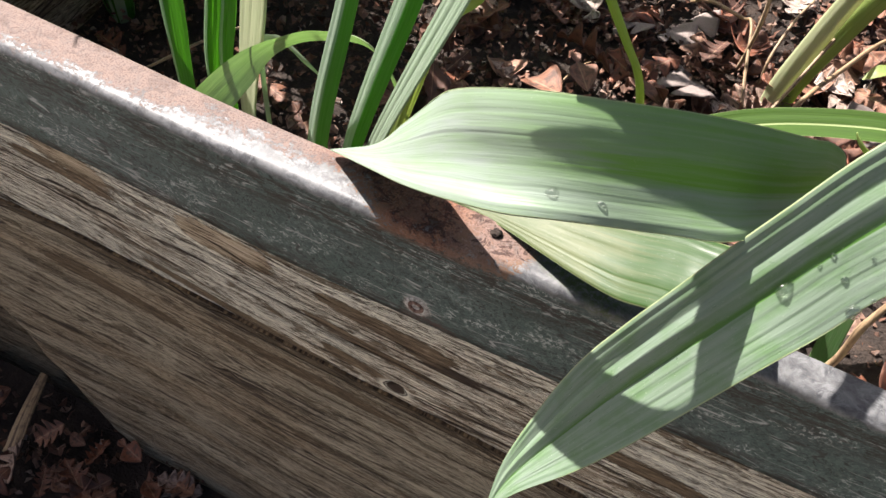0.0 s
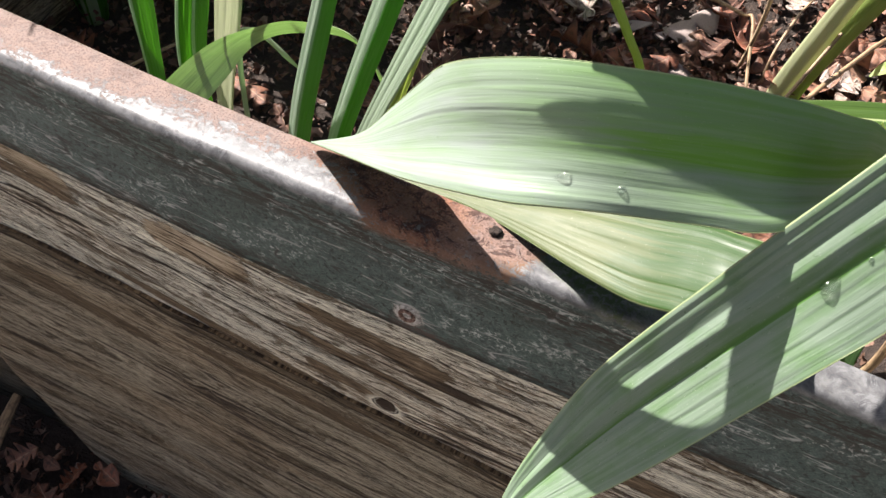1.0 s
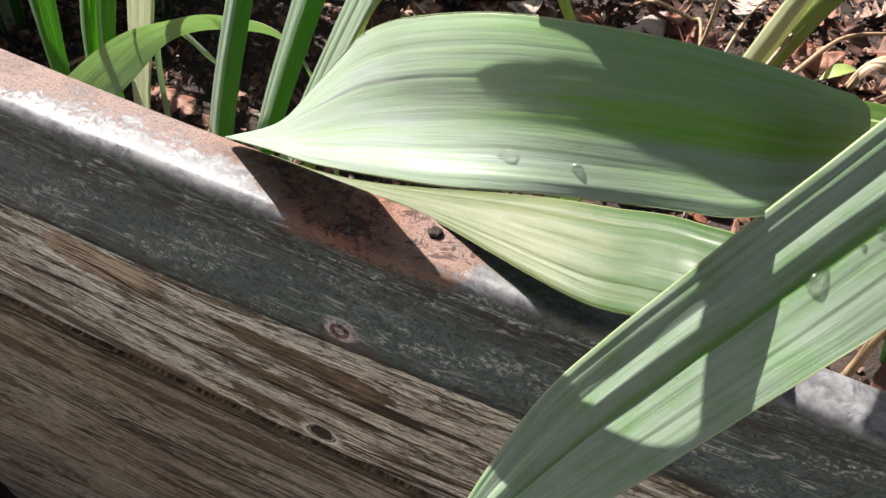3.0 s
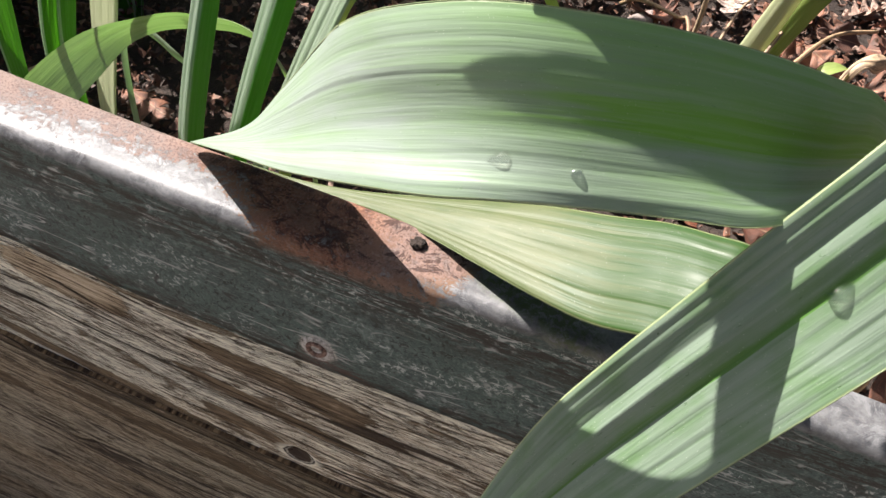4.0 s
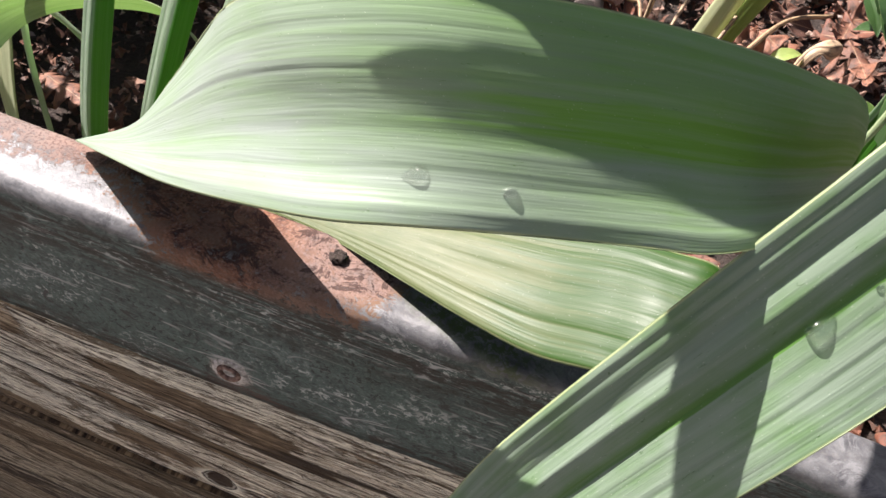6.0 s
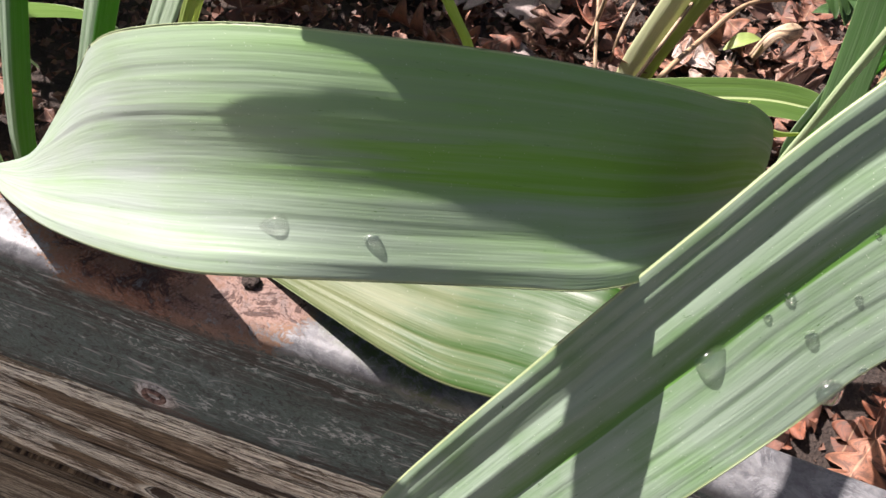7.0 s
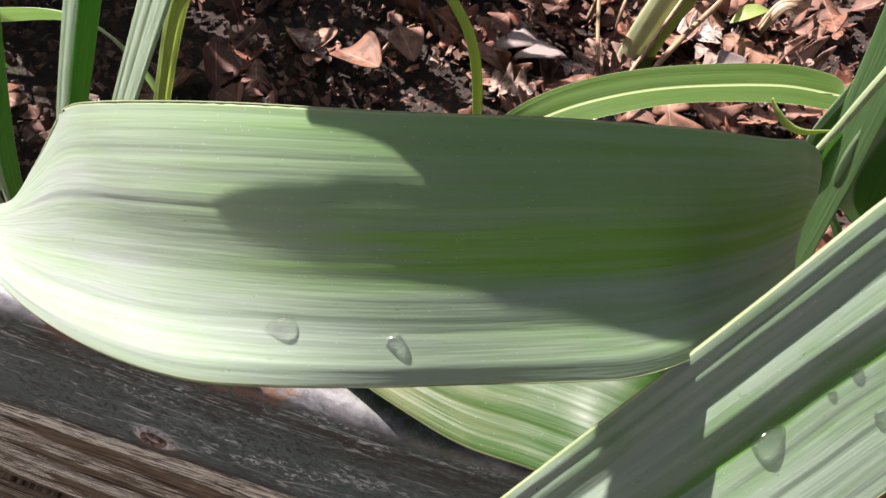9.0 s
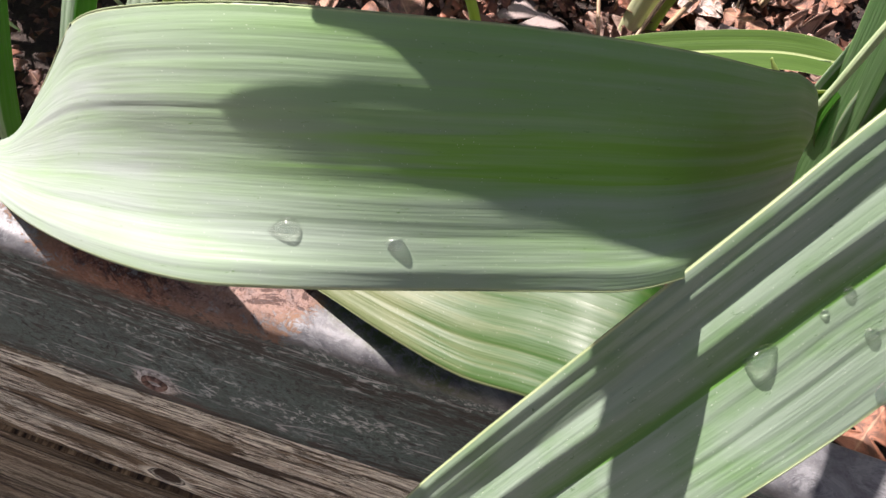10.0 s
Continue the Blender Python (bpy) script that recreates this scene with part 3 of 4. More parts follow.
WOOD = wood_material("weathered_wood", (0.665, 0.635, 0.52), (0.162, 0.112, 0.064), (0.045, 0.030, 0.020), 1.3, ((-0.018, 0.1795, 0.0055, 1.0),),
                     ((-0.153, 0.104, 0.042, 0.015, -0.05, "tan"), (-0.025, 0.1105, 0.056, 0.008, 0.06, "dark"), (-0.035, 0.143, 0.06, 0.005, 0.12, "dark"), (-0.29, 0.103, 0.035, 0.013, 0.05, "tan"), (0.15, 0.135, 0.07, 0.008, 0.05, "dark"), (0.018, 0.124, 0.03, 0.006, 0.15, "dark"), (-0.050, 0.172, 0.030, 0.006, 0.12, "dark"), (-0.30, 0.122, 0.05, 0.007, 0.0, "dark"), (-0.16, 0.190, 0.09, 0.006, 0.02, "dark")),
                     # the last split paints the shade of the gap under this board
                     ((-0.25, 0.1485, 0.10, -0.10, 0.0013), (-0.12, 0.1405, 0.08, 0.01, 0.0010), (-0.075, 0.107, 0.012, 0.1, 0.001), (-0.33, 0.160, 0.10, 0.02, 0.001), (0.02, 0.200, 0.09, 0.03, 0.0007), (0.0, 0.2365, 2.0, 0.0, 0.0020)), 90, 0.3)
WOOD_LOW = wood_material("weathered_wood_low", (0.330, 0.288, 0.210), (0.120, 0.085, 0.048), (0.045, 0.032, 0.022), 4.1, ((-0.190, 0.083, 0.007, 0.5),),
                         # the last split is a dark line for the joint's shade
                         ((0.0, 0.0015, 3.0, 0.0045, 0.0, "dark"), (-0.10, 0.03, 0.10, 0.008, 0.02, "dark"), (-0.30, 0.06, 0.08, 0.010, 0.05, "dark")), ((-0.2, 0.125, 0.16, 0.02, 0.0014), (-0.05, 0.09, 0.12, 0.03, 0.001), (-0.1, 0.21, 0.14, -0.05, 0.0016), (0.0, 0.0052, 3.0, 0.0, 0.0008)), 42, 0.8)
STEEL = metal_material()


def raw_edge_material():
    """The sawn upper edge of a board: brown and ribbed across, darkened to stand for the shade of the gap."""
    m = Mat("sawn_board_edge")
    tick = m.noise(m.coords("Object", (300, 40, 300)), 1.0, 3.0, 0.6, 0.3)
    rot = m.noise(m.coords("Object", (40, 40, 40)), 1.0, 5.0, 0.6)
    col = m.ramp(tick, [(0.38, (0.025, 0.016, 0.010)), (0.50, (0.12, 0.075, 0.038)), (0.62, (0.26, 0.175, 0.09))])
    col = m.mix(m.span(rot, 0.47, 0.6, 0.0, 0.6), col, (0.045, 0.03, 0.018))
    return m.done(col, 0.9, m.bump(tick, 1.0, 0.002), Specular_IOR_Level=0.2)


SAWN = raw_edge_material()
SOILED = soil_material("bed_soil", (0.018, 0.012, 0.009), (0.09, 0.06, 0.043))
# its pale gravel is out of view, added to brighten the boards
GROUND = soil_material("ground_soil", (0.014, 0.009, 0.007), (0.06, 0.04, 0.03), -0.45)


def water_material():
    m = Mat("water")
    m.done((1.0, 1.0, 1.0), 0.0, None, IOR=1.33, Coat_Weight=1.0, Coat_Roughness=0.12)
    m.put(m.bsdf, "Transmission Weight", 1.0)
    clear = m.node("ShaderNodeBsdfTransparent")
    mix = m.node("ShaderNodeMixShader")
    m.put(mix, 0, 0.42)
    m.t.links.new(m.bsdf.outputs[0], mix.inputs[1])
    m.t.links.new(clear.outputs[0], mix.inputs[2])
    m.t.links.new(mix.outputs[0], m.out.inputs["Surface"])
    return m.m


WATER = water_material()

# ---- the ground outside and the soil in the bed ----


def heap(name, x0, x1, y0, y1, z, rise, nx, ny, material, label, seed):
    """An uneven sheet of soil, flat towards its far edge."""
    u, v = np.linspace(0, 1, nx), np.linspace(0, 1, ny)
    h = sum(smooth_noise((nx, ny), (c, int(c * (y1 - y0) / (x1 - x0)) + 1), seed + c) * a for c, a in ((6, 1.0), (23, 0.5), (61, 0.25)))
    g = np.stack([np.broadcast_to((x0 + (x1 - x0) * u)[:, None], h.shape), np.broadcast_to((y0 + (y1 - y0) * v)[None], h.shape), z + rise * h], -1)
    ob = part(name, mesh_from(name, g.reshape(-1, 3) / 1000 + np.array([0, 0, BED]), sheet_faces(nx, ny)), material)
    return tagged(ob, label, "soil", kind="structure")


def ground():
    """One sheet to the horizon, with low relief near the bed."""
    c = np.concatenate([[-60, -25, -8, -3], np.linspace(-1.5, 1.5, 61), [3, 8, 25, 60]])
    h = np.zeros((len(c), len(c)))
    h[4:-4, 4:-4] = 0.012 * smooth_noise((61, 61), (14, 14), 5) + 0.006 * smooth_noise((61, 61), (37, 37), 6)
    g = np.stack([np.broadcast_to(c[:, None] - 0.3, h.shape), np.broadcast_to(c[None], h.shape), h - 0.012], -1)
    ob = part("ground", mesh_from("ground", g.reshape(-1, 3), sheet_faces(len(c), len(c))), GROUND)
    tagged(ob, "dark soil beside the planter, with unseen pale gravel added to bounce light", "ground", kind="structure")


ground()
heap("soil", -618, 1500, 34, 1500, SOIL, 16, 160, 110, SOILED, "dark crumbly soil filling the raised bed", 3)

# ---- the planter: weathered boards and a steel edging ----


def bowed(x):
    """How far the front of the planter stands back from a straight line, bulging towards one end."""
    return np.interp(x, [-330, -240, -160, -100, 0, 100, 250, 600], [13.5, 9.5, 5.0, 2.2, 0, -1.0, -2.8, -5.0])


def board(name, rows, cols, upper, lower, thick, material, seed, parent, label, knots=(), deep=1.0, end=None):
    """A weathered board between an upper and a lower edge curve, with open grain, cracks and knots cut into its face.
    end: heights and places along of a ragged, worn end."""
    a, b = spline(upper, rows), spline(lower, rows)
    s = np.linspace(0, 1, cols)
    g = a[:, None] * (1 - s)[None, :, None] + b[:, None] * s[None, :, None]
    wide = np.linalg.norm(b - a, axis=1).mean()
    if end:
        stop = np.interp(-g[0, :, 2], [-z for z, _ in end], [x for _, x in end])
        g[..., 0] = stop + (g[..., 0] - g[0, 0, 0]) * (g[-1, 0, 0] - stop) / (g[-1, 0, 0] - g[0, 0, 0])
    g[..., 1] += bowed(g[..., 0])
    u = np.linspace(0, 1, rows)[:, None]
    warp = 0.02 * smooth_noise((rows, cols), (14, 5), seed) + 0.008 * smooth_noise((rows, cols), (50, 9), seed + 1)
    line = s[None] + warp
    h = np.zeros((rows, cols))
    r = np.random.default_rng(seed)
    for k in range(int(wide / 5)):
        c, w, d = r.uniform(0, 1), r.uniform(0.3, 1.5) / wide, r.uniform(0.3, 1.2)
        c0, c1 = r.uniform(-0.4, 0.9), r.uniform(0.1, 0.6)
        run = np.clip(np.minimum((u - c0) / 0.08, (c0 + c1 - u) / 0.08), 0, 1)
        h -= deep * d * run * np.exp(-((line - c) / w) ** 2)
    h += 0.5 * smooth_noise((rows, cols), (6, 22), seed + 2) + 0.25 * smooth_noise((rows, cols), (30, 70), seed + 3)
    for kx, kz, size in knots:
        d = np.hypot((g[..., 0] - kx) / 1.5, g[..., 2] - kz) / size
        h += 0.8 * np.exp(-((d - 1.6) / 0.5) ** 2) - 2.5 * np.exp(-(d / 0.75) ** 4)
    edge = np.minimum(s, 1 - s)[None] * wide
    h -= 2.0 * np.exp(-edge / 1.5)
    if end:
        h -= 9.0 * np.exp(-(g[..., 0] - g[:1, :, 0]) / 14)
    g = g.copy()
    g[..., 1] -= h
    uv = np.stack([g[..., 0] / 1000, np.broadcast_to((s * wide / 1000)[None], h.shape)], -1)
    front = g / 1000 + np.array([0, 0, BED])
    rear = front + np.array([0, thick / 1000, 0])
    k = rows * cols
    verts = np.concatenate([front.reshape(-1, 3), rear.reshape(-1, 3)])
    rim = [i * cols for i in range(rows)] + [(rows - 1) * cols + j for j in range(1, cols)]
    rim += [i * cols + cols - 1 for i in range(rows - 2, -1, -1)] + list(range(cols - 2, 0, -1))
    rim = np.array(rim)
    nxt = np.roll(rim, -1)
    faces = np.concatenate([sheet_faces(rows, cols), sheet_faces(rows, cols, k, True), np.stack([nxt, rim, rim + k, nxt + k], 1)])
    me = mesh_from(name, verts, faces, np.concatenate([uv.reshape(-1, 2)] * 2))
    me.materials.append(material)
    me.materials.append(SAWN)
    me.polygons.foreach_set("material_index", [0] * (len(faces) - len(rim)) + [1] * len(rim))
    return part(name, me, material, parent, label)


def box(name, lo, hi, material, parent, label="", bevel=3.0):
    bm = bmesh.new()
    bmesh.ops.create_cube(bm, size=1.0)
    size = [(b - a) / 1000 for a, b in zip(lo, hi)]
    bmesh.ops.scale(bm, vec=size, verts=bm.verts)
    bmesh.ops.translate(bm, vec=mm(*[(a + b) / 2 for a, b in zip(lo, hi)]), verts=bm.verts)
    bmesh.ops.bevel(bm, geom=bm.edges[:], offset=bevel / 1000, segments=2, affect="EDGES")
    uv = bm.loops.layers.uv.new("UVMap")
    long = max(range(2), key=lambda i: size[i])
    for f in bm.faces:
        for l in f.loops:
            l[uv].uv = (l.vert.co[long], l.vert.co.z + l.vert.co[1 - long])
    return part(name, bm, material, parent, label)


def edging(parent):
    """The steel edging: a lip, a flat top, a rounded bend and a face, dented a little."""
    prof = [(33.0, 55.0), (33.2, 64.0), (32.4, 66.6), (30.5, 67.3)]
    prof += [(y, 67.3 - 0.03 * (30.5 - y)) for y in np.linspace(27.0, 5.0, 8)]
    prof += [(5.0 - 5.0 * math.sin(a), 61.5 + 5.0 * math.cos(a)) for a in np.linspace(0.08, math.pi / 2, 12)]
    prof += [(0.0, z) for z in np.linspace(57.0, -20.0, 18)]
    prof = np.array(prof)
    xs = np.linspace(-1500, 1500, 500)
    n, k = len(xs), len(prof)
    bend = 0.8 * smooth_noise((n, k), (60, 4), 31) + 0.35 * smooth_noise((n, k), (190, 9), 32)
    g = np.stack([np.broadcast_to(xs[:, None], (n, k)), prof[None, :, 0] - 0.7 * bend, prof[None, :, 1] + 0.6 * bend], -1)
    depth = np.interp(xs, [-330, -190, -100, 0, 200, 260], [1.03, 0.92, 0.88, 0.84, 0.62, 0.55])[:, None]
    g[..., 1] = np.where(g[..., 1] > 9, 9 + (g[..., 1] - 9) * (depth * 33 - 9) / 24, g[..., 1]) + bowed(xs)[:, None]
    ragged = smooth_noise((n, 2), (260, 1), 33)[:, :1] * 0.8
    g[:, -1:, 2] += ragged
    uv = np.stack([g[..., 0], g[..., 2]], -1) / 1000
    return part("metal_edging", shell("metal_edging", g / 1000 + np.array([0, 0, BED]), uv, 0.0016), STEEL, parent, "dull galvanised steel edging strip, rusty on top")


def lathe(name, profile, place, turn, material, parent, label="", steps=28):
    """A turned piece: radius and height pairs, millimetres, about the turn's z axis."""
    bm = bmesh.new()
    rings = []
    for r, h in profile:
        rings.append([bm.verts.new((r * math.cos(2 * math.pi * i / steps) / 1000, r * math.sin(2 * math.pi * i / steps) / 1000, h / 1000)) for i in range(steps)])
    for a, b in zip(rings, rings[1:]):
        for i in range(steps):
            bm.faces.new((a[i], a[(i + 1) % steps], b[(i + 1) % steps], b[i]))
    bm.faces.new(rings[-1])
    bm.faces.new(rings[0][::-1])
    ob = part(name, bm, material, parent, label)
    ob.matrix_basis = Matrix.Translation(place) @ turn
    return ob


planter = tagged(new("planter"), "raised bed of weathered grey-brown boards with steel edging", "planter", kind="structure")
XS = (-1500, -600, -323, -235, -138, -69, 0, 100, 300, 700, 1500)
JOINT = (-126, -130, -148, -161, -170, -175, -178, -181, -183, -184, -184)
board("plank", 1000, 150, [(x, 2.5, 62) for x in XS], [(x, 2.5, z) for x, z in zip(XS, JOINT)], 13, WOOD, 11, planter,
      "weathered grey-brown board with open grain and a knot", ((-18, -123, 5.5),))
board("plank", 800, 170, [(x, -2.5, z - 7) for x, z in zip(XS, JOINT)], [(x, 20, -730) for x in XS], 17, WOOD_LOW, 23, planter,
      "weathered brown board, worn towards its ragged end", ((-190, -250, 7.0),), 1.3,
      [(-150, -760), (-330, -640), (-390, -545), (-441, -527), (-505, -522), (-531, -508), (-600, -494), (-669, -481), (-718, -449)])
box("plank", (-660, 104, -720), (-618, 1500, 40), WOOD_LOW, planter, "shaded brown end board", 6)
box("plank", (-660, 1500, -720), (1540, 1540, 40), WOOD_LOW, planter, "", 6)
box("plank", (1500, 42, -720), (1540, 1500, 40), WOOD_LOW, planter, "", 6)
# added board that keeps the sun off the ground past the ragged end
box("plank", (-1500, 62, -720), (-470, 98, 40), WOOD_LOW, planter, "shaded inner board behind the lower edge, added to shade the ground", 4)
edging(planter)

# ---- the screw in the edging ----


def zinc_screw(parent):
    m = Mat("rusty_screw")
    o = m.coords("Object")
    a = m.noise(o, 420.0, 4.0, 0.6)
    mat = m.done(m.ramp(a, [(0.36, (0.030, 0.015, 0.011)), (0.5, (0.13, 0.066, 0.046)), (0.64, (0.25, 0.16, 0.125))]), 0.7, m.bump(a, 0.6, 0.0006))
    w = Mat("zinc_bloom")
    b = w.noise(w.coords("Object"), 330.0, 5.0, 0.65)
    ring = w.done(w.ramp(b, [(0.34, (0.09, 0.085, 0.075)), (0.48, (0.27, 0.25, 0.225)), (0.6, (0.46, 0.43, 0.40))]), 0.85, w.bump(b, 0.6, 0.0008))
    turn = Matrix.Rotation(radians(90), 4, "X")
    at = mm(-0.5, -0.7, -3.8)
    head = lathe("screw", [(5.4, 0.0), (5.3, 1.1), (4.7, 1.9), (3.9, 2.1), (3.1, 1.5), (2.3, 0.2), (1.9, -1.2), (0.6, -1.4)], at, turn, mat, parent, "small rusty round screw head")
    collar = lathe("washer", [(8.6, -0.2), (8.2, 0.5), (6.6, 0.9), (5.4, 0.9)], mm(0, -0.6, -4.2), turn, ring, head, "whitish corroded zinc round the screw")
    collar.matrix_basis = head.matrix_basis.inverted() @ collar.matrix_basis
    return head


zinc_screw(planter)

# ---- the broad leaves over the edging ----


def tube(name, points, radii, material, parent=None, label="", steps=8, rows=28, seed=0):
    """A stem along a curve through the points, millimetres, knotty and tapering."""
    c = spline(points, rows)
    r = np.interp(np.linspace(0, 1, rows), np.linspace(0, 1, len(radii)), radii)
    r = r * (1 + 0.12 * smooth_noise((rows, 2), (rows // 3, 1), seed + 3)[:, 0])
    d = np.gradient(c, axis=0)
    d /= np.linalg.norm(d, axis=1, keepdims=True)
    side = np.cross(d, np.array([0.31, 0.17, 0.93]))
    side /= np.linalg.norm(side, axis=1, keepdims=True)
    other = np.cross(d, side)
    a = np.linspace(0, 2 * np.pi, steps, endpoint=False)
    g = c[:, None] + r[:, None, None] * (np.cos(a)[None, :, None] * side[:, None] + np.sin(a)[None, :, None] * other[:, None])
    verts = g.reshape(-1, 3) / 1000 + np.array([0, 0, BED])
    faces = [(i * steps + j, i * steps + (j + 1) % steps, (i + 1) * steps + (j + 1) % steps, (i + 1) * steps + j) for i in range(rows - 1) for j in range(steps)]
    uv = np.stack([np.tile(a / 7 + 0.06, rows), np.repeat(np.linspace(0, 0.2, rows), steps)], 1)
    me = mesh_from(name, verts, faces, uv)
    bm = bmesh.new()
    bm.from_mesh(me)
    bm.verts.ensure_lookup_table()
    bm.faces.new([bm.verts[j] for j in range(steps)][::-1])
    bm.faces.new([bm.verts[(rows - 1) * steps + j] for j in range(steps)])
    bm.to_mesh(me)
    bm.free()
    return part(name, me, material, parent, label)



def leaf(label, name, meshes, category="leaf", group=""):
    """A leaf or plant: an empty at its foot that holds its blades."""
    top = tagged(new(name), label, category, group)
    for part_name, me, material, text in meshes:
        part(part_name, me, material, top, text)
    return top


def margins(top, one, other, rows=110, r=0.19):
    """The thickened pale edge along both sides of a leaf."""
    blade = next(c for c in top.children if c.name.startswith("blade"))
    for points in (one, other):
        c = spline(points, rows)
        tube("margin", c[::2], [r * 0.5, r, r, r, r], EDGE, blade, "pale thickened leaf edge", 6, rows)


BROAD_ONE = [(-69, 27, 71.5), (-33.5, 15.5, 103.5), (-13, 9.8, 133.5), (4.5, 2.6, 161), (16, -4.7, 178.2), (34.4, -14.8, 195.8), (60.5, -18.8, 208.5), (85.3, -11.2, 208.2), (113, 8.3, 198),
    (141.7, 33.2, 181.4), (163, 53, 166.4), (173.5, 64.5, 158), (182.5, 72, 145.5), (185.5, 80.5, 118), (182, 87, 60), (172, 95, -60), (168, 112, -255)]
BROAD_OTHER = [(-69, 25.5, 73), (-26, -8, 112.5), (7, -29.3, 137), (36.7, -43.3, 156.8), (60.5, -48.8, 167.8), (78.2, -47, 172.3), (94, -42, 172.5), (109.5, -35, 170.2), (127, -26.7, 166.7),
    (142, -17.6, 161.8), (157, -2.7, 156.3), (172.5, 19, 147), (180, 41, 133.5), (181.5, 57, 105), (176, 71, 50), (165, 88, -60), (160, 106, -255)]
broad = strap("blade", BROAD_ONE, BROAD_OTHER,
              cup=0.5, ribs=0.05, rows=150, cols=97, thick=0.9, seed=4, wave=0.25,
              section=[(0, 0), (0.1, 0.9), (0.2, 1.4), (0.335, 1.5), (0.350, 0.85), (0.365, 1.0), (0.41, 0.5), (0.47, -0.2), (0.6, -1.4), (0.8, -1.1), (0.92, 0.4), (1, 0)])
# hidden lobe, its free edge placed to cast the shadow on the edging
fold = strap("fold", [(-69, 27, 71.5), (-34, 15.2, 103.5), (-13.5, 9.4, 133.5), (4, 2.2, 161), (15.5, -5, 178)],
             [(-66, 29, 71.5), (-36, 35, 75), (-14, 33, 87), (-6, 24, 112), (8, 8, 150)], cup=-2.0, ribs=0.1, rows=50, cols=15, seed=5)
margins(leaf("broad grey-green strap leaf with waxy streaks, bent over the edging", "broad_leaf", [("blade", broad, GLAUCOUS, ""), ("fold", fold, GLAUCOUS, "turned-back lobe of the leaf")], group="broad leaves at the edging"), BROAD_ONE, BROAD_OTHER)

LOWER_ONE = [(-56, 40, 55), (-30, 43, 52), (-2, 42, 58), (27, 41, 68), (58, 40, 80), (84, 37, 91), (107, 32, 101), (126, 28, 110), (140, 23, 116), (153, 20, 119),
    (160, 22, 108), (163, 34, 90), (160, 44, 60), (156, 50, 10), (150, 58, -100), (145, 72, -255)]
LOWER_OTHER = [(-56, 39, 54.5), (-28, 37, 51), (7.5, 33, 60), (35.5, 23.4, 68), (64.7, 10, 76.5), (91, -2.5, 84.4), (111, -11, 91.6), (129, -16.2, 101.3), (144, -20.6, 108.5), (157, -22, 106),
    (165, -12, 96), (167, 12, 86), (165, 42, 68), (161, 52, 10), (155, 60, -100), (150, 74, -255)]
lower = strap("blade", LOWER_ONE, LOWER_OTHER,
              cup=1.5, ribs=0.14, rows=120, cols=41, thick=0.7, seed=9)
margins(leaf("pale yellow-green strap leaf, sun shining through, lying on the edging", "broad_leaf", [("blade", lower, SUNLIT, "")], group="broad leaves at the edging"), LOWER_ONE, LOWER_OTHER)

FRONT_ONE = [(88, -99, 0), (88.6, -80.4, 25.7), (97.2, -60, 58), (106.7, -46.4, 85), (120, -34.6, 110), (133.8, -22.6, 131.8), (147.6, -11.2, 154.4), (160.8, 1.4, 172), (181.6, 22.3, 197.4),
    (210, 45, 222.5), (258, 85, 237), (308, 130, 213), (375, 182, 100), (435, 215, -255)]
FRONT_OTHER = [(88.5, -100, 0), (100, -91.5, 20), (121.8, -79, 42.5), (141.4, -65.8, 67.7), (161, -50.3, 95), (178, -37.3, 120.2), (194, -22, 136.6), (206.8, -8.8, 152.3), (225.4, 3.7, 171.2),
    (253.6, 24.7, 190), (295, 60, 207), (335, 110, 188), (395, 172, 90), (450, 210, -255)]
front = strap("blade", FRONT_ONE, FRONT_OTHER,
              ribs=0.06, rows=160, cols=151, thick=0.9, seed=14, wave=0.3,
              section=[(0, 0), (0.035, 0.3), (0.085, -1.0), (0.11, -0.9), (0.245, -3.5), (0.335, -1.5), (0.50, -6.3), (0.60, -4.5), (0.63, -4.4), (0.74, -3.0), (0.77, -2.9), (0.9, -1.1), (0.93, -1.2), (1, 0)],
              late=([(0, 0), (0.035, 0.2), (0.085, -1.0), (0.11, -0.7), (0.245, -2.8), (0.335, -1.2), (0.50, -4.2), (0.60, -3.2), (0.63, -3.15), (0.74, -2.1), (0.77, -2.05), (0.9, -0.7), (0.93, -0.75), (1, 0)], 0.28, 0.45))
margins(leaf("long folded grey-green strap leaf with water drops, hanging over the boards", "broad_leaf", [("blade", front, FOLDED, "")], group="broad leaves at the edging"), FRONT_ONE, FRONT_OTHER)

# ---- upright blades behind the edging ----


def upright(foot, high, low, wide_high, wide_low, reach, seed, flange=0.3):
    """A nearly straight blade through two middle points, from the soil to a height. Its one flank is folded back along a share of its width."""
    high, low, face = np.array(high, float), np.array(low, float), np.array([0.995, -0.10, 0.0])
    slope = (high - low) / (high[2] - low[2])
    zs = np.array([SOIL - 10, SOIL * 0.5, low[2], high[2], (high[2] + reach) / 2, reach])
    mid = low + slope * (zs - low[2])[:, None]
    mid[0] = (foot[0], foot[1], SOIL - 10)
    mid[1] = (mid[0] + mid[2]) / 2
    wide = np.array([wide_low * 0.8, wide_low * 0.95, wide_low, wide_high, wide_high * 0.7, 0.6])
    wide = wide * 0.67 / (flange * 0.35 + (1 - flange) * 0.67)
    a, b = mid - face * wide[:, None] / 2, mid + face * wide[:, None] / 2
    deep = 0.58 * flange * wide.max()
    return strap("blade", a, b, ribs=0.12, rows=60, cols=33, thick=0, seed=seed, section=[(0, -deep), (flange, 0), (1, -0.4)])


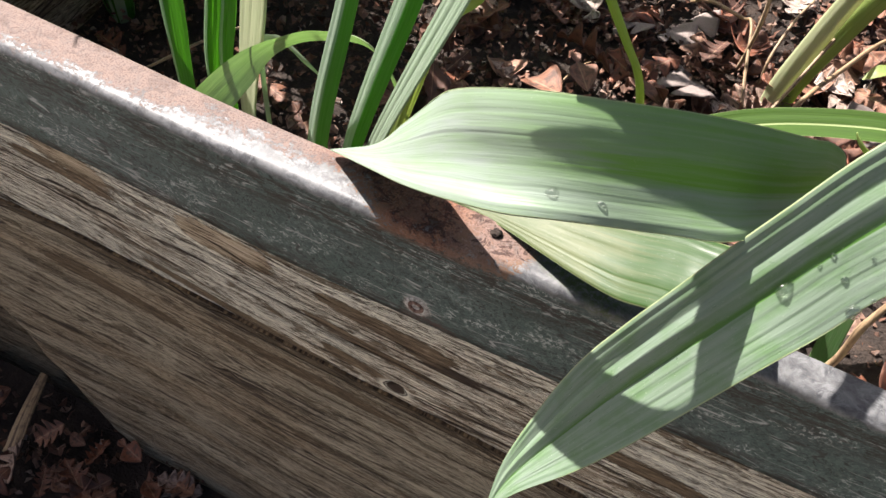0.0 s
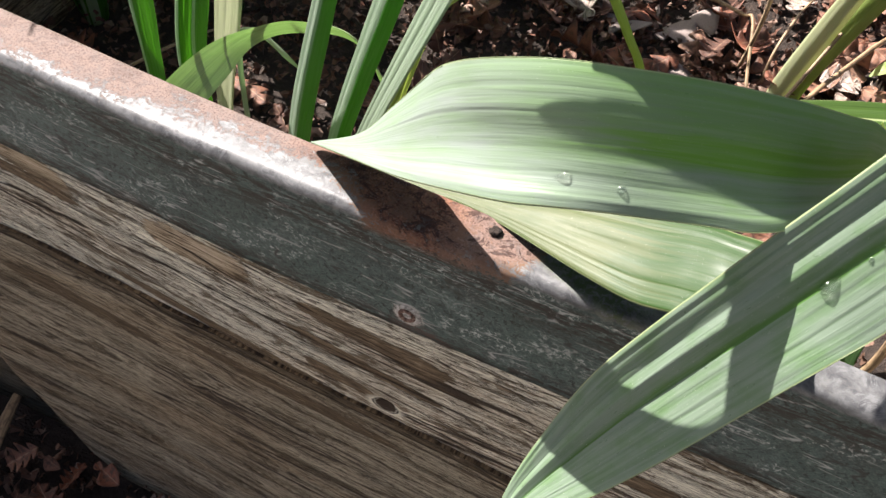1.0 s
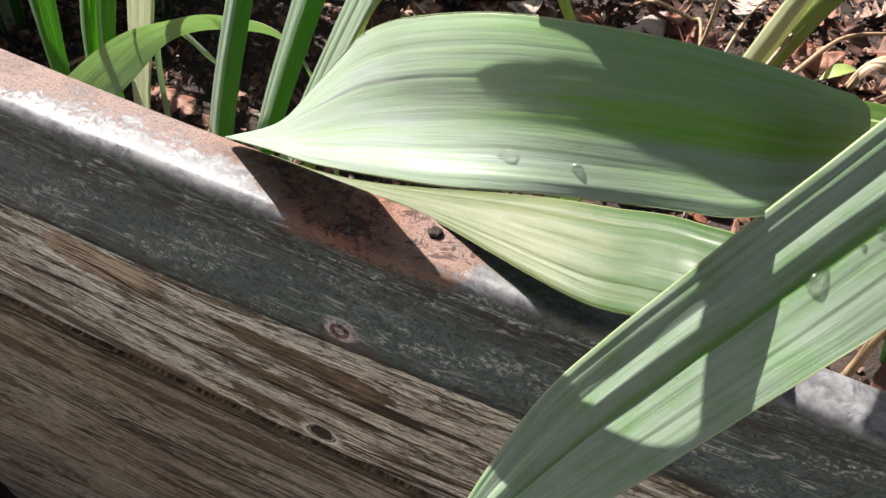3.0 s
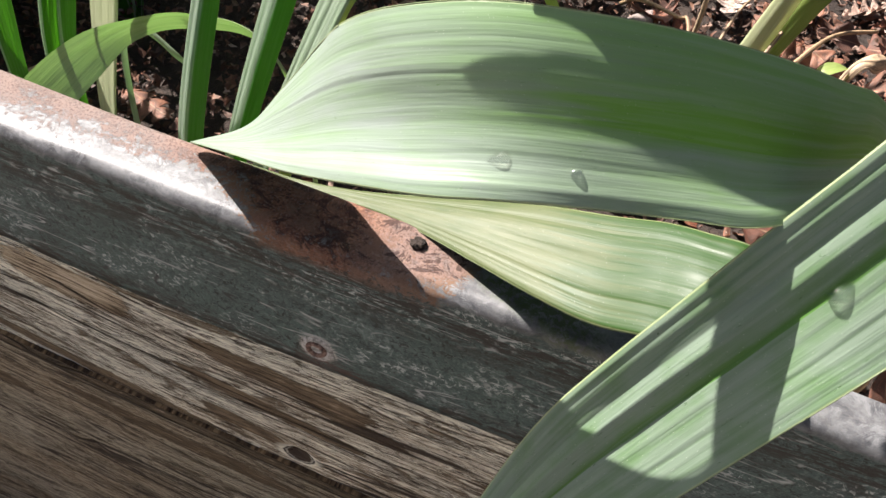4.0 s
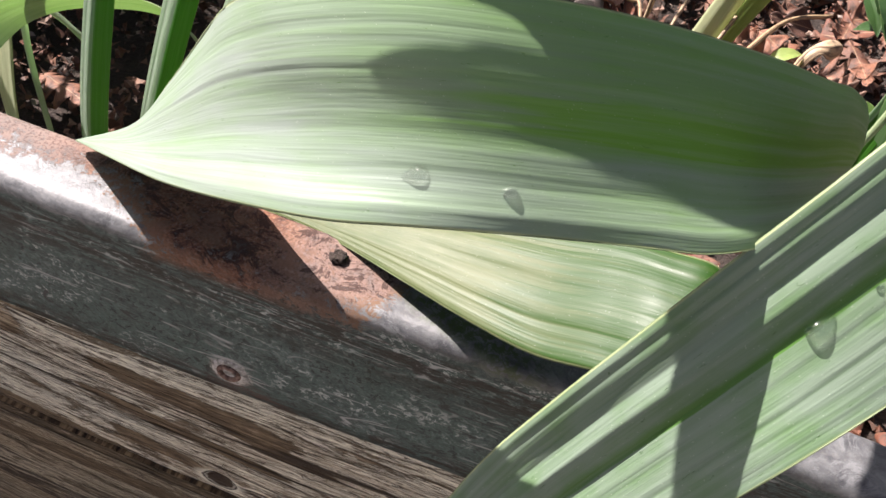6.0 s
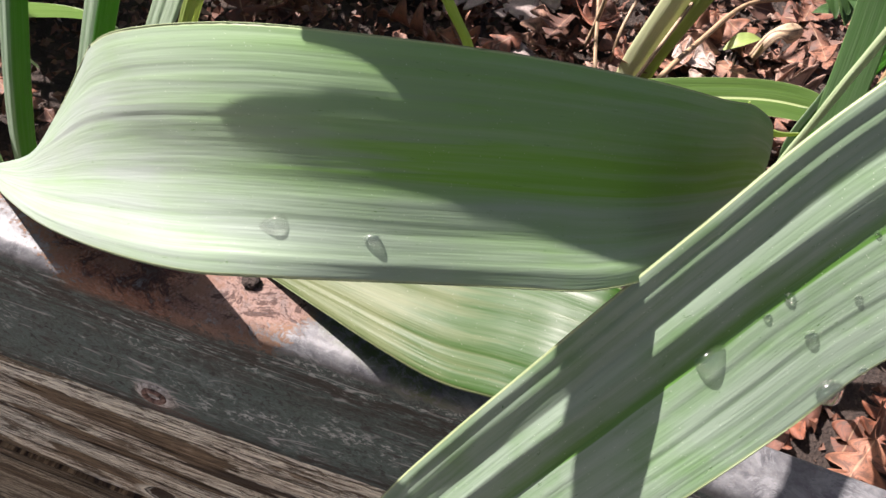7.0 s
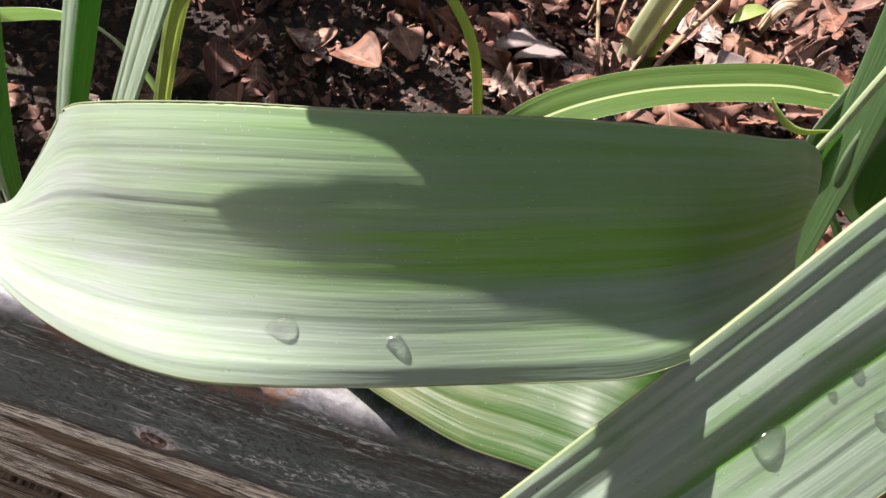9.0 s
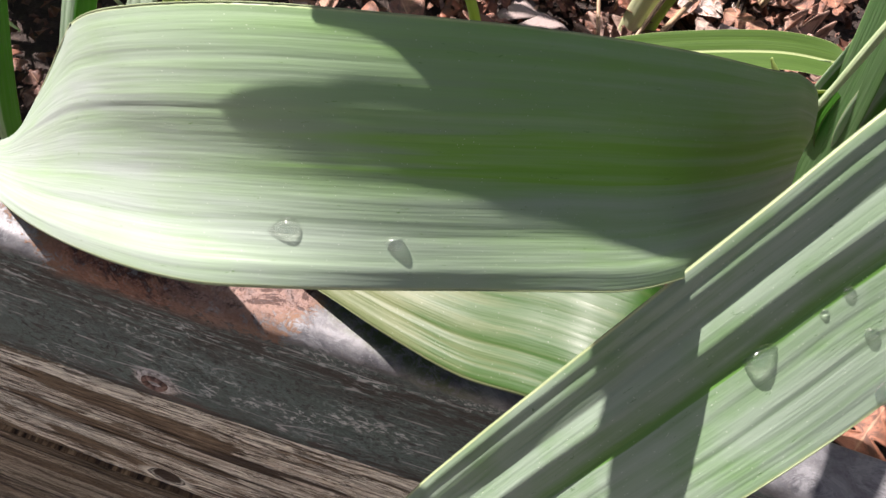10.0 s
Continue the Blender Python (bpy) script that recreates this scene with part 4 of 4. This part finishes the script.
clump = [
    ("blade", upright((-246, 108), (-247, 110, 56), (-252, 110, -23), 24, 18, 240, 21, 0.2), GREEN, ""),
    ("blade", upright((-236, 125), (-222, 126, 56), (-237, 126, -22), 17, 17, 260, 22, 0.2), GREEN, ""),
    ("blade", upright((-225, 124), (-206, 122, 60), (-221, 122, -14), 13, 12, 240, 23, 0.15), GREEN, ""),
    ("blade", upright((-248, 155), (-216, 150, 43), (-239, 150, -76), 23, 17, 220, 24, 0.95), CREAM, "cream-coloured sunlit blade"),
    ("blade", strap("blade", [(-150, 285, -260), (-152, 262, -120), (-160, 225, -32), (-176, 178, 8), (-186, 135, 27), (-190, 98, 38), (-203, 70, 26), (-214, 58, 4)],
                    [(-142, 278, -260), (-148, 268, -130), (-164, 240, -52), (-186, 196, -18), (-192, 150, 2), (-184, 100, 10), (-190, 68, 0), (-206, 54, -10)],
                    cup=2.5, ribs=0.15, rows=80, cols=19, thick=0, seed=26), ARCH, "arching lighter green blade"),
    ("blade", strap("blade", [(-250, 190, -255), (-246, 192, -60), (-225, 190, -22), (-195, 184, -28), (-178, 182, -40)], [(-244, 190, -255), (-241, 192, -64), (-224, 190, -28), (-195, 184, -35), (-178, 182, -42)], cup=0.8, ribs=0.05, rows=30, cols=9, thick=0, seed=27), PALE, "thin pale bent blade"),
]
leaf("clump of upright green strap leaves growing behind the edging", "strap_leaf_plant", clump, "plant", "plants in the bed")
clump = [
    ("blade", upright((-155, 108), (-105, 110, 107), (-139, 110, -29), 14, 17, 300, 31, 0.4), HALF_LIT, ""),
    ("blade", upright((-160, 135), (-74, 130, 105), (-122, 130, -45), 16, 14, 290, 32, 0.5), HALF_LIT, ""),
    ("blade", upright((-165, 160), (-52, 150, 98), (-117, 150, -65), 11, 8, 230, 33, 0.9), PALE, ""),
    ("blade", upright((-180, 240), (-68, 220, 47), (-95, 220, 7), 12, 11, 140, 34), YELLOW, "thin yellow-green blade"),
]
leaf("clump of upright green strap leaves growing behind the edging", "strap_leaf_plant", clump, "plant", "plants in the bed")

def spray(count, height, seed):
    """Upright and arching blades from one foot."""
    r = np.random.default_rng(seed)
    out = []
    for i in range(count):
        a, lean = r.uniform(0, 6.28), r.uniform(0.1, 0.55)
        way = np.array([math.cos(a), math.sin(a)])
        h = height * r.uniform(0.6, 1.0)
        mids = [np.array([*(way * (10 + lean * h * k**1.7)), SOIL - 8 + h * (k - 0.25 * lean * k**3)]) for k in (0, 0.3, 0.6, 0.85, 1.0)]
        flat = np.array([-way[1], way[0], 0.0])
        w = r.uniform(16, 28)
        one = [p - flat * w / 2 * q for p, q in zip(mids, (0.7, 1, 1, 0.7, 0.05))]
        two = [p + flat * w / 2 * q for p, q in zip(mids, (0.7, 1, 1, 0.7, 0.05))]
        out.append(("blade", strap("blade", one, two, fold=2, ribs=0.1, rows=36, cols=9, thick=0, seed=seed + i), GREEN, ""))
    return out


# unseen tufts, added to shade the soil and litter
tuft = leaf("tall tuft of green strap leaves, added out of view to shade the bed", "strap_leaf_plant", spray(22, 740, 300), "plant", "plants in the bed")
tuft.matrix_basis = pose(-0.54, 0.56, 0)
for x, y, turn in ((-0.36, 0.66, 70), (-0.58, 0.36, 160), (-0.26, 0.72, 250), (-0.46, 0.46, 310)):
    copy_thing(tuft, pose(x, y, 0, 0, 0, turn))

# ---- one more broad leaf above, added to cast a shadow on the others ----
over = strap("blade", [(12, -10.2, 260), (18, -10.0, 260), (26, -9.4, 260), (34, -7.8, 260), (40, -5.2, 260), (45.5, -2.3, 260), (50.5, 1.2, 260), (44, -0.4, 260), (36, -3.2, 260), (42, 7, 260), (51, 18, 260), (60, 30, 260), (70, 45, 259),
                       (79, 61, 259), (83, 80, 258), (87, 118, 256), (108, 162, 250), (150, 205, 232), (225, 235, 120), (268, 245, -255)],
             [(12, -10.4, 260), (15, -11.1, 260), (22.5, -11.4, 260), (29.5, -10.7, 260), (37.2, -7.9, 260), (43.6, -4.7, 260), (51, -0.4, 260), (54.5, 1.8, 260), (61, 7.2, 260), (69.5, 14.8, 260), (79, 23.5, 260), (86, 36, 260), (92, 50, 259),
              (99, 67, 259), (105, 84, 258), (112, 112, 256), (125, 148, 250), (162, 188, 230), (240, 215, 115), (285, 232, -255)],
             cup=0, ribs=0, rows=260, cols=25, seed=41, wave=0, thick=0.5)
leaf("broad grey-green strap leaf arching high over the others to cast their shadow", "broad_leaf", [("blade", over, ARCHING, "")], group="broad leaves in the bed")

# ---- other growth in the bed ----


low = strap("blade", [(20, 190, -255), (35, 210, -150), (60, 232, -70), (83, 252, -42), (110, 282, -38), (156, 313, -36), (223, 341, -34), (264, 349, -36), (277, 338, -40)],
            [(30, 185, -255), (48, 202, -150), (82, 228, -72), (114, 252, -46), (138, 270, -42), (182, 296, -40), (235, 316, -40), (268, 325, -42), (278, 336, -41)],
            fold=-2.5, ribs=0.15, rows=80, cols=21, thick=0, seed=51)
low_leaf = leaf("green strap leaf with pale midrib and yellow tip", "strap_leaf", [("blade", low, RIBBED, "")], group="plants in the bed")
tube("midrib", [(41, 206, -153), (70, 230, -75.5), (98, 252, -48), (124, 276, -44), (169, 304.5, -42), (229, 328.5, -41), (266, 337, -41)], [0.6, 0.65, 0.6, 0.5, 0.4], ARCH, low_leaf.children[0], "pale midrib")
side = [("blade", strap("blade", [(330, 335, -255), (316, 290, -130), (290, 242, -56), (254, 229, -10), (250, 228, 40), (264, 228, 90), (305, 240, 150), (350, 262, 165)],
                        [(348, 327, -255), (338, 280, -130), (318, 228, -60), (294, 213, -18), (290, 212, 28), (302, 214, 74), (335, 228, 130), (362, 256, 150)], cup=-3, ribs=0.2, rows=70, cols=21, seed=52), GREEN, ""),
        ("blade", strap("blade", [(340, 300, -255), (290, 262, -90), (238, 242, -12), (237, 240, 40), (247, 241, 80), (280, 255, 140)],
                        [(352, 292, -255), (302, 254, -95), (250, 236, -20), (248, 234, 32), (257, 235, 72), (288, 250, 132)], cup=-2, ribs=0.2, rows=60, cols=19, seed=53), GREEN, "")]
leaf("broad pale grey-green leaves of a plant in the bed", "strap_leaf_plant", side, "plant", "plants in the bed")
stem = leaf("pale green shoot leaning out of the bed", "green_shoot", [], "shoot", "plants in the bed")
tube("stalk", [(212, 190, -255), (216, 195, -100), (224, 199, 12), (230, 200, 56), (235, 201, 90), (243, 204, 130), (262, 215, 200)], [2.0, 2.0, 1.8, 1.9, 2.1, 2.3, 1.6], ARCH, stem)
part("leaflet", strap("leaflet", [(204, 222, 40), (209, 219, 36), (220, 218, 30), (236, 221, 31)], [(205, 224, 37), (212, 222, 29), (222, 221, 24), (237, 223, 30)], cup=1.5, ribs=0.1, rows=24, cols=9, seed=54), YELLOW, stem, "small curled light green leaflet")
stem = leaf("thin yellow-green shoot rising from the litter", "green_shoot", [], "shoot", "plants in the bed")
part("stalk", strap("stalk", [(60, 328, -255), (54, 330, -150), (47, 330, -93), (38, 330, -61), (23, 330, -36), (0, 330, 3), (-25, 325, 60)],
                    [(66, 330, -255), (60, 332, -150), (54, 332, -93), (45, 332, -61), (31, 332, -36), (9, 332, 3), (-20, 327, 60)], cup=2.0, ribs=0.1, rows=40, cols=9, seed=55), YELLOW, stem)
sheath = leaf("thick pale green leaf sheath growing out of the litter", "sprouting_plant", [], "plant", "plants in the bed")
part("blade", strap("blade", [(146, 560, -262), (149, 560, -212), (162, 560, -150), (177, 560, -90), (200, 556, -10), (240, 545, 90)],
                    [(166, 560, -262), (172, 560, -210), (186, 560, -150), (200, 560, -84), (226, 556, -10), (250, 545, 90)], cup=7, ribs=0.2, rows=40, cols=15, seed=56), CREAM, sheath)
part("blade", strap("blade", [(158, 564, -262), (164, 566, -212), (182, 568, -140), (198, 570, -84), (232, 575, -10), (285, 580, 60)],
                    [(178, 560, -262), (184, 562, -210), (204, 562, -140), (226, 565, -80), (262, 570, -10), (300, 575, 60)], cup=6, ribs=0.2, rows=40, cols=15, seed=57), YELLOW, sheath)


def twig(points, thick, seed):
    ob = tube("twig", points, [thick, thick * 0.9, thick * 0.7], STRAW, None, "", 7, 30, seed)
    return tagged(ob, "thin dry brown stem lying among dead leaves", "twig", "twigs in the bed")


twig([(30, 690, -230), (52, 659, -200), (95, 640, -196), (108, 625, -190), (122, 570, -215), (137, 509, -235)], 2.4, 1)
twig([(112, 600, -236), (118, 596, -150), (108, 604, -60), (96, 612, 20)], 2.6, 2)
twig([(140, 590, -240), (141, 604, -205), (152, 660, -190), (164, 725, -205)], 2.0, 3)
twig([(165, 500, -240), (184, 519, -190), (215, 585, -182), (250, 655, -180), (300, 720, -200)], 3.0, 4)
twig([(-62, 452, -238), (-56, 475, -222), (-46, 510, -224), (-36, 540, -238)], 1.6, 5)
twig([(130, 430, -240), (172, 520, -170), (205, 590, -110)], 2.2, 6)
twig([(-500, 260, -240), (-440, 330, -215), (-420, 390, -225)], 1.8, 7)
twig([(-400, 300, -235), (-420, 260, -228), (-470, 215, -232)], 1.5, 8)
twig([(290, 330, -240), (282, 350, -120), (300, 372, 10), (330, 390, 90)], 3.0, 9)
twig([(330, 380, -240), (318, 400, -120), (322, 420, 10)], 2.6, 10)
twig([(228, 78, -40), (235, 80, -4), (236, 80, 31), (246, 88, 62)], 2.6, 11)

# ---- a weed and bleached scraps at the end of the litter ----


def oval(foot, tip, wide, seed, bend=8.0):
    """A small pointed leaf from its foot to its tip."""
    foot, tip = np.array(foot, float), np.array(tip, float)
    way = tip - foot
    flat = np.cross(way, (0, 0, 1.0))
    flat = flat / (np.linalg.norm(flat) + 1e-9)
    ks = (0, 0.25, 0.5, 0.75, 1)
    mid = [foot + way * k + np.array([0, 0, bend * 4 * k * (1 - k)]) for k in ks]
    half = [wide / 2 * w for w in (0.1, 0.85, 1.0, 0.65, 0.03)]
    return strap("blade", [p - flat * h for p, h in zip(mid, half)], [p + flat * h for p, h in zip(mid, half)], fold=-1.5, ribs=0.1, rows=20, cols=9, thick=0, seed=seed)


r = np.random.default_rng(88)
weed = leaf("low green leafy weed growing through the litter", "leafy_weed", [], "plant", "plants in the bed")
for i in range(16):
    a, lift = r.uniform(0, 6.28), r.uniform(0.1, 0.9)
    foot = np.array([352, 640, -205]) + np.array([r.uniform(-25, 40), r.uniform(-20, 50), r.uniform(0, 60)])
    tip = foot + r.uniform(40, 62) * np.array([math.cos(a), math.sin(a), lift])
    part("blade", oval(foot, tip, r.uniform(18, 28), 400 + i), WEED, weed)
leaf("small bright green leaf lying on the litter", "green_leaf", [("blade", oval((240, 608, -204), (274, 630, -196), 17, 420), YELLOW, "")], group="plants in the bed")
curl = strap("blade", [(268, 628, -214), (277, 640, -196), (291, 650, -186), (305, 668, -194), (316, 690, -212)], [(274, 620, -216), (288, 630, -192), (300, 640, -200), (312, 662, -206), (319, 688, -214)], cup=5, ribs=0.4, rows=30, cols=11, seed=421)
tagged(part("dead_leaf", curl, STRAW), "curled yellow-brown dead leaf lying in the litter", "dead leaf", "fallen leaves in the bed")
scrap = strap("dead_strap", [(270, 322, -118), (284, 350, -104), (304, 388, -100), (334, 446, -106)], [(286, 316, -120), (300, 342, -108), (320, 380, -104), (348, 438, -108)], cup=3, ribs=0.4, rows=30, cols=11, seed=422)
bleach = Mat("bleached_leaf")
grey = bleach.noise(bleach.coords("Object"), 130.0, 5.0, 0.65)
bleached = bleach.done(bleach.ramp(grey, [(0.38, (0.12, 0.090, 0.078)), (0.6, (0.26, 0.215, 0.198))]), 0.8, bleach.bump(grey, 0.5, 0.001))
tagged(part("dead_strap_leaf", scrap, bleached), "bleached white dead strap leaf resting on stems", "dead leaf")

# ---- fallen leaves ----


def lobed_leaf(name, seed, lobes, slim):
    """A dead oak leaf: a ribbon with deep lobes that reach forward, curled and crumpled."""
    r = np.random.default_rng(seed)
    n, k = 56, 9
    v, s = np.linspace(0, 1, n), np.linspace(-1, 1, k)
    half = slim * np.sin(np.pi * np.clip(v, 0, 1) ** 0.85) ** 0.6
    half = half * (0.10 + 0.90 * np.abs(np.sin(np.pi * (lobes * v + 0.15))) ** 0.9) + 0.014
    x = half[:, None] * s[None]
    y = v[:, None] + 0.30 * np.abs(x) * (1 - 0.5 * v[:, None])
    z = r.uniform(0.3, 0.9) * x**2 / (slim + 0.01) * r.choice([-1, 1]) + r.uniform(-0.25, 0.25) * (v[:, None] - 0.5) ** 2
    z = z + 0.035 * smooth_noise((n, k), (5, 3), seed) + r.uniform(-0.2, 0.2) * x * (v[:, None] - 0.4)
    g = np.stack([x, y - 0.5, z], -1)
    uv = np.stack([np.broadcast_to((s / 2 + 0.5)[None], x.shape), np.broadcast_to(v[:, None], x.shape)], -1)
    me = shell(name, g, uv, 0.012)
    me.materials.append(DRY)
    return me


LEAVES = [lobed_leaf("dead_leaf", 60 + i, lo, sl) for i, (lo, sl) in enumerate([(4, 0.30), (3.5, 0.36), (5, 0.28), (4, 0.40), (3.5, 0.33), (1, 0.22), (4.5, 0.34), (1.2, 0.28)])]
PALE_LEAF = lobed_leaf("dead_leaf", 91, 2.2, 0.40)
PALE_LEAF.materials.clear()
PALE_LEAF.materials.append(bleached)
HUES = ["curled russet dead oak leaf lying in the litter", "crumpled brown dead oak leaf lying in the litter", "bleached tan dead leaf lying in the litter"]


def fallen(count, region, z, sizes, seed, group, steep=38):
    r = np.random.default_rng(seed)
    for i in range(count):
        x, y = region(r)
        k = int(r.integers(len(LEAVES)))
        size = r.uniform(*sizes) / 1000
        turn = Euler((radians(r.normal(0, steep * 0.6)), radians(r.normal(0, steep * 0.6)), r.uniform(0, 6.28))).to_matrix().to_4x4()
        ob = new("dead_leaf", LEAVES[k])
        ob.matrix_basis = Matrix.Translation(mm(x, y, z + r.uniform(0, 26))) @ turn @ Matrix.Diagonal((size, size, size, 1))
        tagged(ob, HUES[i % 3], "dead leaf", group)


def crumbs(name, count, region, z, sizes, seed, label):
    """Small crumpled bits of leaf and bark, too many to count."""
    r = np.random.default_rng(seed)
    verts, faces = [], []
    for _ in range(count):
        x, y = region(r)
        size = r.uniform(*sizes)
        c = np.array([x, y, z + r.uniform(-4, 18)])
        q = np.array(Euler((r.normal(0, 0.6), r.normal(0, 0.6), r.uniform(0, 6.28))).to_matrix())
        k = r.integers(5, 8)
        ang = np.sort(r.uniform(0, 6.28, k))
        ring = np.stack([np.cos(ang) * r.uniform(0.5, 1, k), np.sin(ang) * r.uniform(0.3, 0.8, k), r.normal(0, 0.22, k)], 1) * size / 2
        pts = np.concatenate([[[0, 0, r.normal(0, 0.15) * size]], ring]) @ q.T + c
        base = len(verts)
        verts.extend(pts / 1000 + np.array([0, 0, BED]))
        faces.extend((base, base + 1 + j, base + 1 + (j + 1) % k) for j in range(k))
    me = mesh_from(name, verts, faces, None, False)
    return tagged(part(name, me, CRUMB), label, "leaf litter", kind="stuff")


def crumb_material():
    m = Mat("litter_crumbs")
    rnd = m.node("ShaderNodeNewGeometry").outputs["Random Per Island"]
    col = m.ramp(rnd, [(0.0, (0.035, 0.020, 0.014)), (0.3, (0.13, 0.050, 0.027)), (0.55, (0.09, 0.050, 0.034)), (0.8, (0.17, 0.082, 0.050)), (0.95, (0.22, 0.145, 0.108)), (1.0, (0.36, 0.29, 0.25))])
    a = m.noise(m.coords("Object"), 260.0, 4.0, 0.6)
    return m.done(m.mix(m.span(a, 0.45, 0.7, 0, 0.6), col, (0.05, 0.03, 0.02)), 0.7, m.bump(a, 0.5, 0.001))


CRUMB = crumb_material()
NEAR = lambda r: (r.uniform(-240, 420), r.uniform(340, 860))
STRIP = lambda r: (r.uniform(-560, 420), r.uniform(60, 340))
RIGHT = lambda r: (r.uniform(40, 520), r.uniform(380, 820))
OUTER = lambda r: (r.uniform(-900, -280), r.uniform(-330, 20))
fallen(150, NEAR, SOIL + 6, (42, 88), 101, "fallen leaves in the bed")
fallen(50, RIGHT, SOIL + 10, (45, 90), 102, "fallen leaves in the bed")
fallen(16, STRIP, SOIL + 4, (38, 75), 103, "fallen leaves in the bed")
fallen(46, lambda r: (r.uniform(170, 480), r.uniform(50, 350)), SOIL + 6, (40, 80), 107, "fallen leaves in the bed")
fallen(80, OUTER, -700 + 8, (35, 70), 104, "fallen leaves outside the planter")
for x, y, turn, size in ((70, 540, 0.6, 88), (42, 635, 2.3, 80), (262, 560, 4.0, 66), (-20, 610, 1.2, 60)):
    pale_leaf = new("dead_leaf", PALE_LEAF)
    pale_leaf.matrix_basis = Matrix.Translation(mm(x, y, SOIL + 24)) @ Euler((radians(-16), radians(12), turn)).to_matrix().to_4x4() @ Matrix.Diagonal((size / 1000,) * 3 + (1,))
    tagged(pale_leaf, "large bleached pinkish-white dead leaf lying on the litter", "dead leaf", "fallen leaves in the bed")
crumbs("leaf_litter", 14000, lambda r: (r.uniform(-610, 560), r.uniform(40, 960)), SOIL + 6, (4, 20), 105, "brown and grey crumbled leaf litter covering the soil")
crumbs("leaf_litter", 1500, lambda r: (r.uniform(-950, -200), r.uniform(-380, 40)), -700 + 2, (8, 26), 106, "brown crumbled leaf litter on the ground outside")
stick = strap("dry_strap", [(-590, -55, -684), (-604, -10, -680), (-622, 45, -684), (-636, 90, -690)], [(-566, -50, -684), (-584, -4, -678), (-606, 48, -682), (-628, 92, -690)], cup=3, ribs=0.4, rows=30, cols=11, seed=71)
tagged(part("dead_strap_leaf", stick, STRAW), "dry straw-coloured strap leaf lying on the ground", "dead leaf")

# ---- water drops ----
from mathutils.bvhtree import BVHTree


def resting(me):
    return BVHTree.FromPolygons([v.co for v in me.vertices], [tuple(p.vertices) for p in me.polygons])


def drop(tree, at, size, along, tail, label, flat=0.9):
    """A bead of water on a leaf, drawn out to a tail along one direction."""
    place, normal, _, _ = tree.find_nearest(mm(*at))
    eye = Vector((0.1, -0.2, 1.03)) - place
    if normal.dot(eye) < 0:
        normal = -normal
    way = Vector(along).normalized()
    way = (way - normal * way.dot(normal)).normalized()
    turn = Matrix((way, normal.cross(way), normal)).transposed().to_4x4()
    bm = bmesh.new()
    bmesh.ops.create_uvsphere(bm, u_segments=28, v_segments=18, radius=1.0)
    for v in bm.verts:
        x, y, z = v.co
        k = 1.0 if x > 0 else 1.0 - 0.75 * (-x) ** 1.5 * min(tail, 1.0)
        v.co = Vector((x * (1.0 + (tail if x < 0 else 0.0)), y * k, z * k * flat if z > 0 else z * 0.08)) * size / 2000
    ob = part("water_drop", bm, WATER)
    ob.matrix_basis = Matrix.Translation(place + normal * 0.0003) @ turn
    return tagged(ob, label, "water drop", "water drops on the leaves")


on = resting(broad)
drop(on, (77, -38, 178), 4.8, (1, 0.25, 0.45), 1.0, "large clear water drop with a tail on a leaf")
drop(on, (95.8, -35.5, 179), 2.8, (1, 0.2, 0.1), 0.5, "small clear water drop on a leaf")
on = resting(front)
drop(on, (172.5, -15.5, 145.5), 6.0, (-0.45, -0.5, -0.75), 0.8, "large clear water drop in the fold of a leaf")
for at, size in (((185, -1.6, 160.2), 2.4), ((181.9, -5.1, 155.6), 1.8), ((192.3, -6.4, 154.9), 2.8), ((197.7, 10, 175.8), 1.4), ((205.4, -9.3, 152.3), 2.2), ((200.5, -16, 148), 6.0), ((198.7, 0.5, 164.4), 1.8)):
    drop(on, at, size, (-0.5, -0.5, -0.7), 0.2, "tiny clear water drop on a leaf", 0.8)

# ---- a crumb of dirt on the edging ----


def dirt():
    bm = bmesh.new()
    bmesh.ops.create_icosphere(bm, subdivisions=3, radius=1.0)
    for v in bm.verts:
        n = noise.noise(v.co * 1.7) * 0.5 + noise.noise(v.co * 4.0) * 0.3
        v.co = v.co * (1 + n)
        v.co = Vector((v.co.x * 3.2, v.co.y * 2.6, v.co.z * 1.7)) / 1000
    ob = part("dirt_crumb", bm, SOILED)
    ob.location = mm(38, 17, 68.6)
    return tagged(ob, "dark crumb of dirt stuck to the rusty edging", "dirt")


dirt()
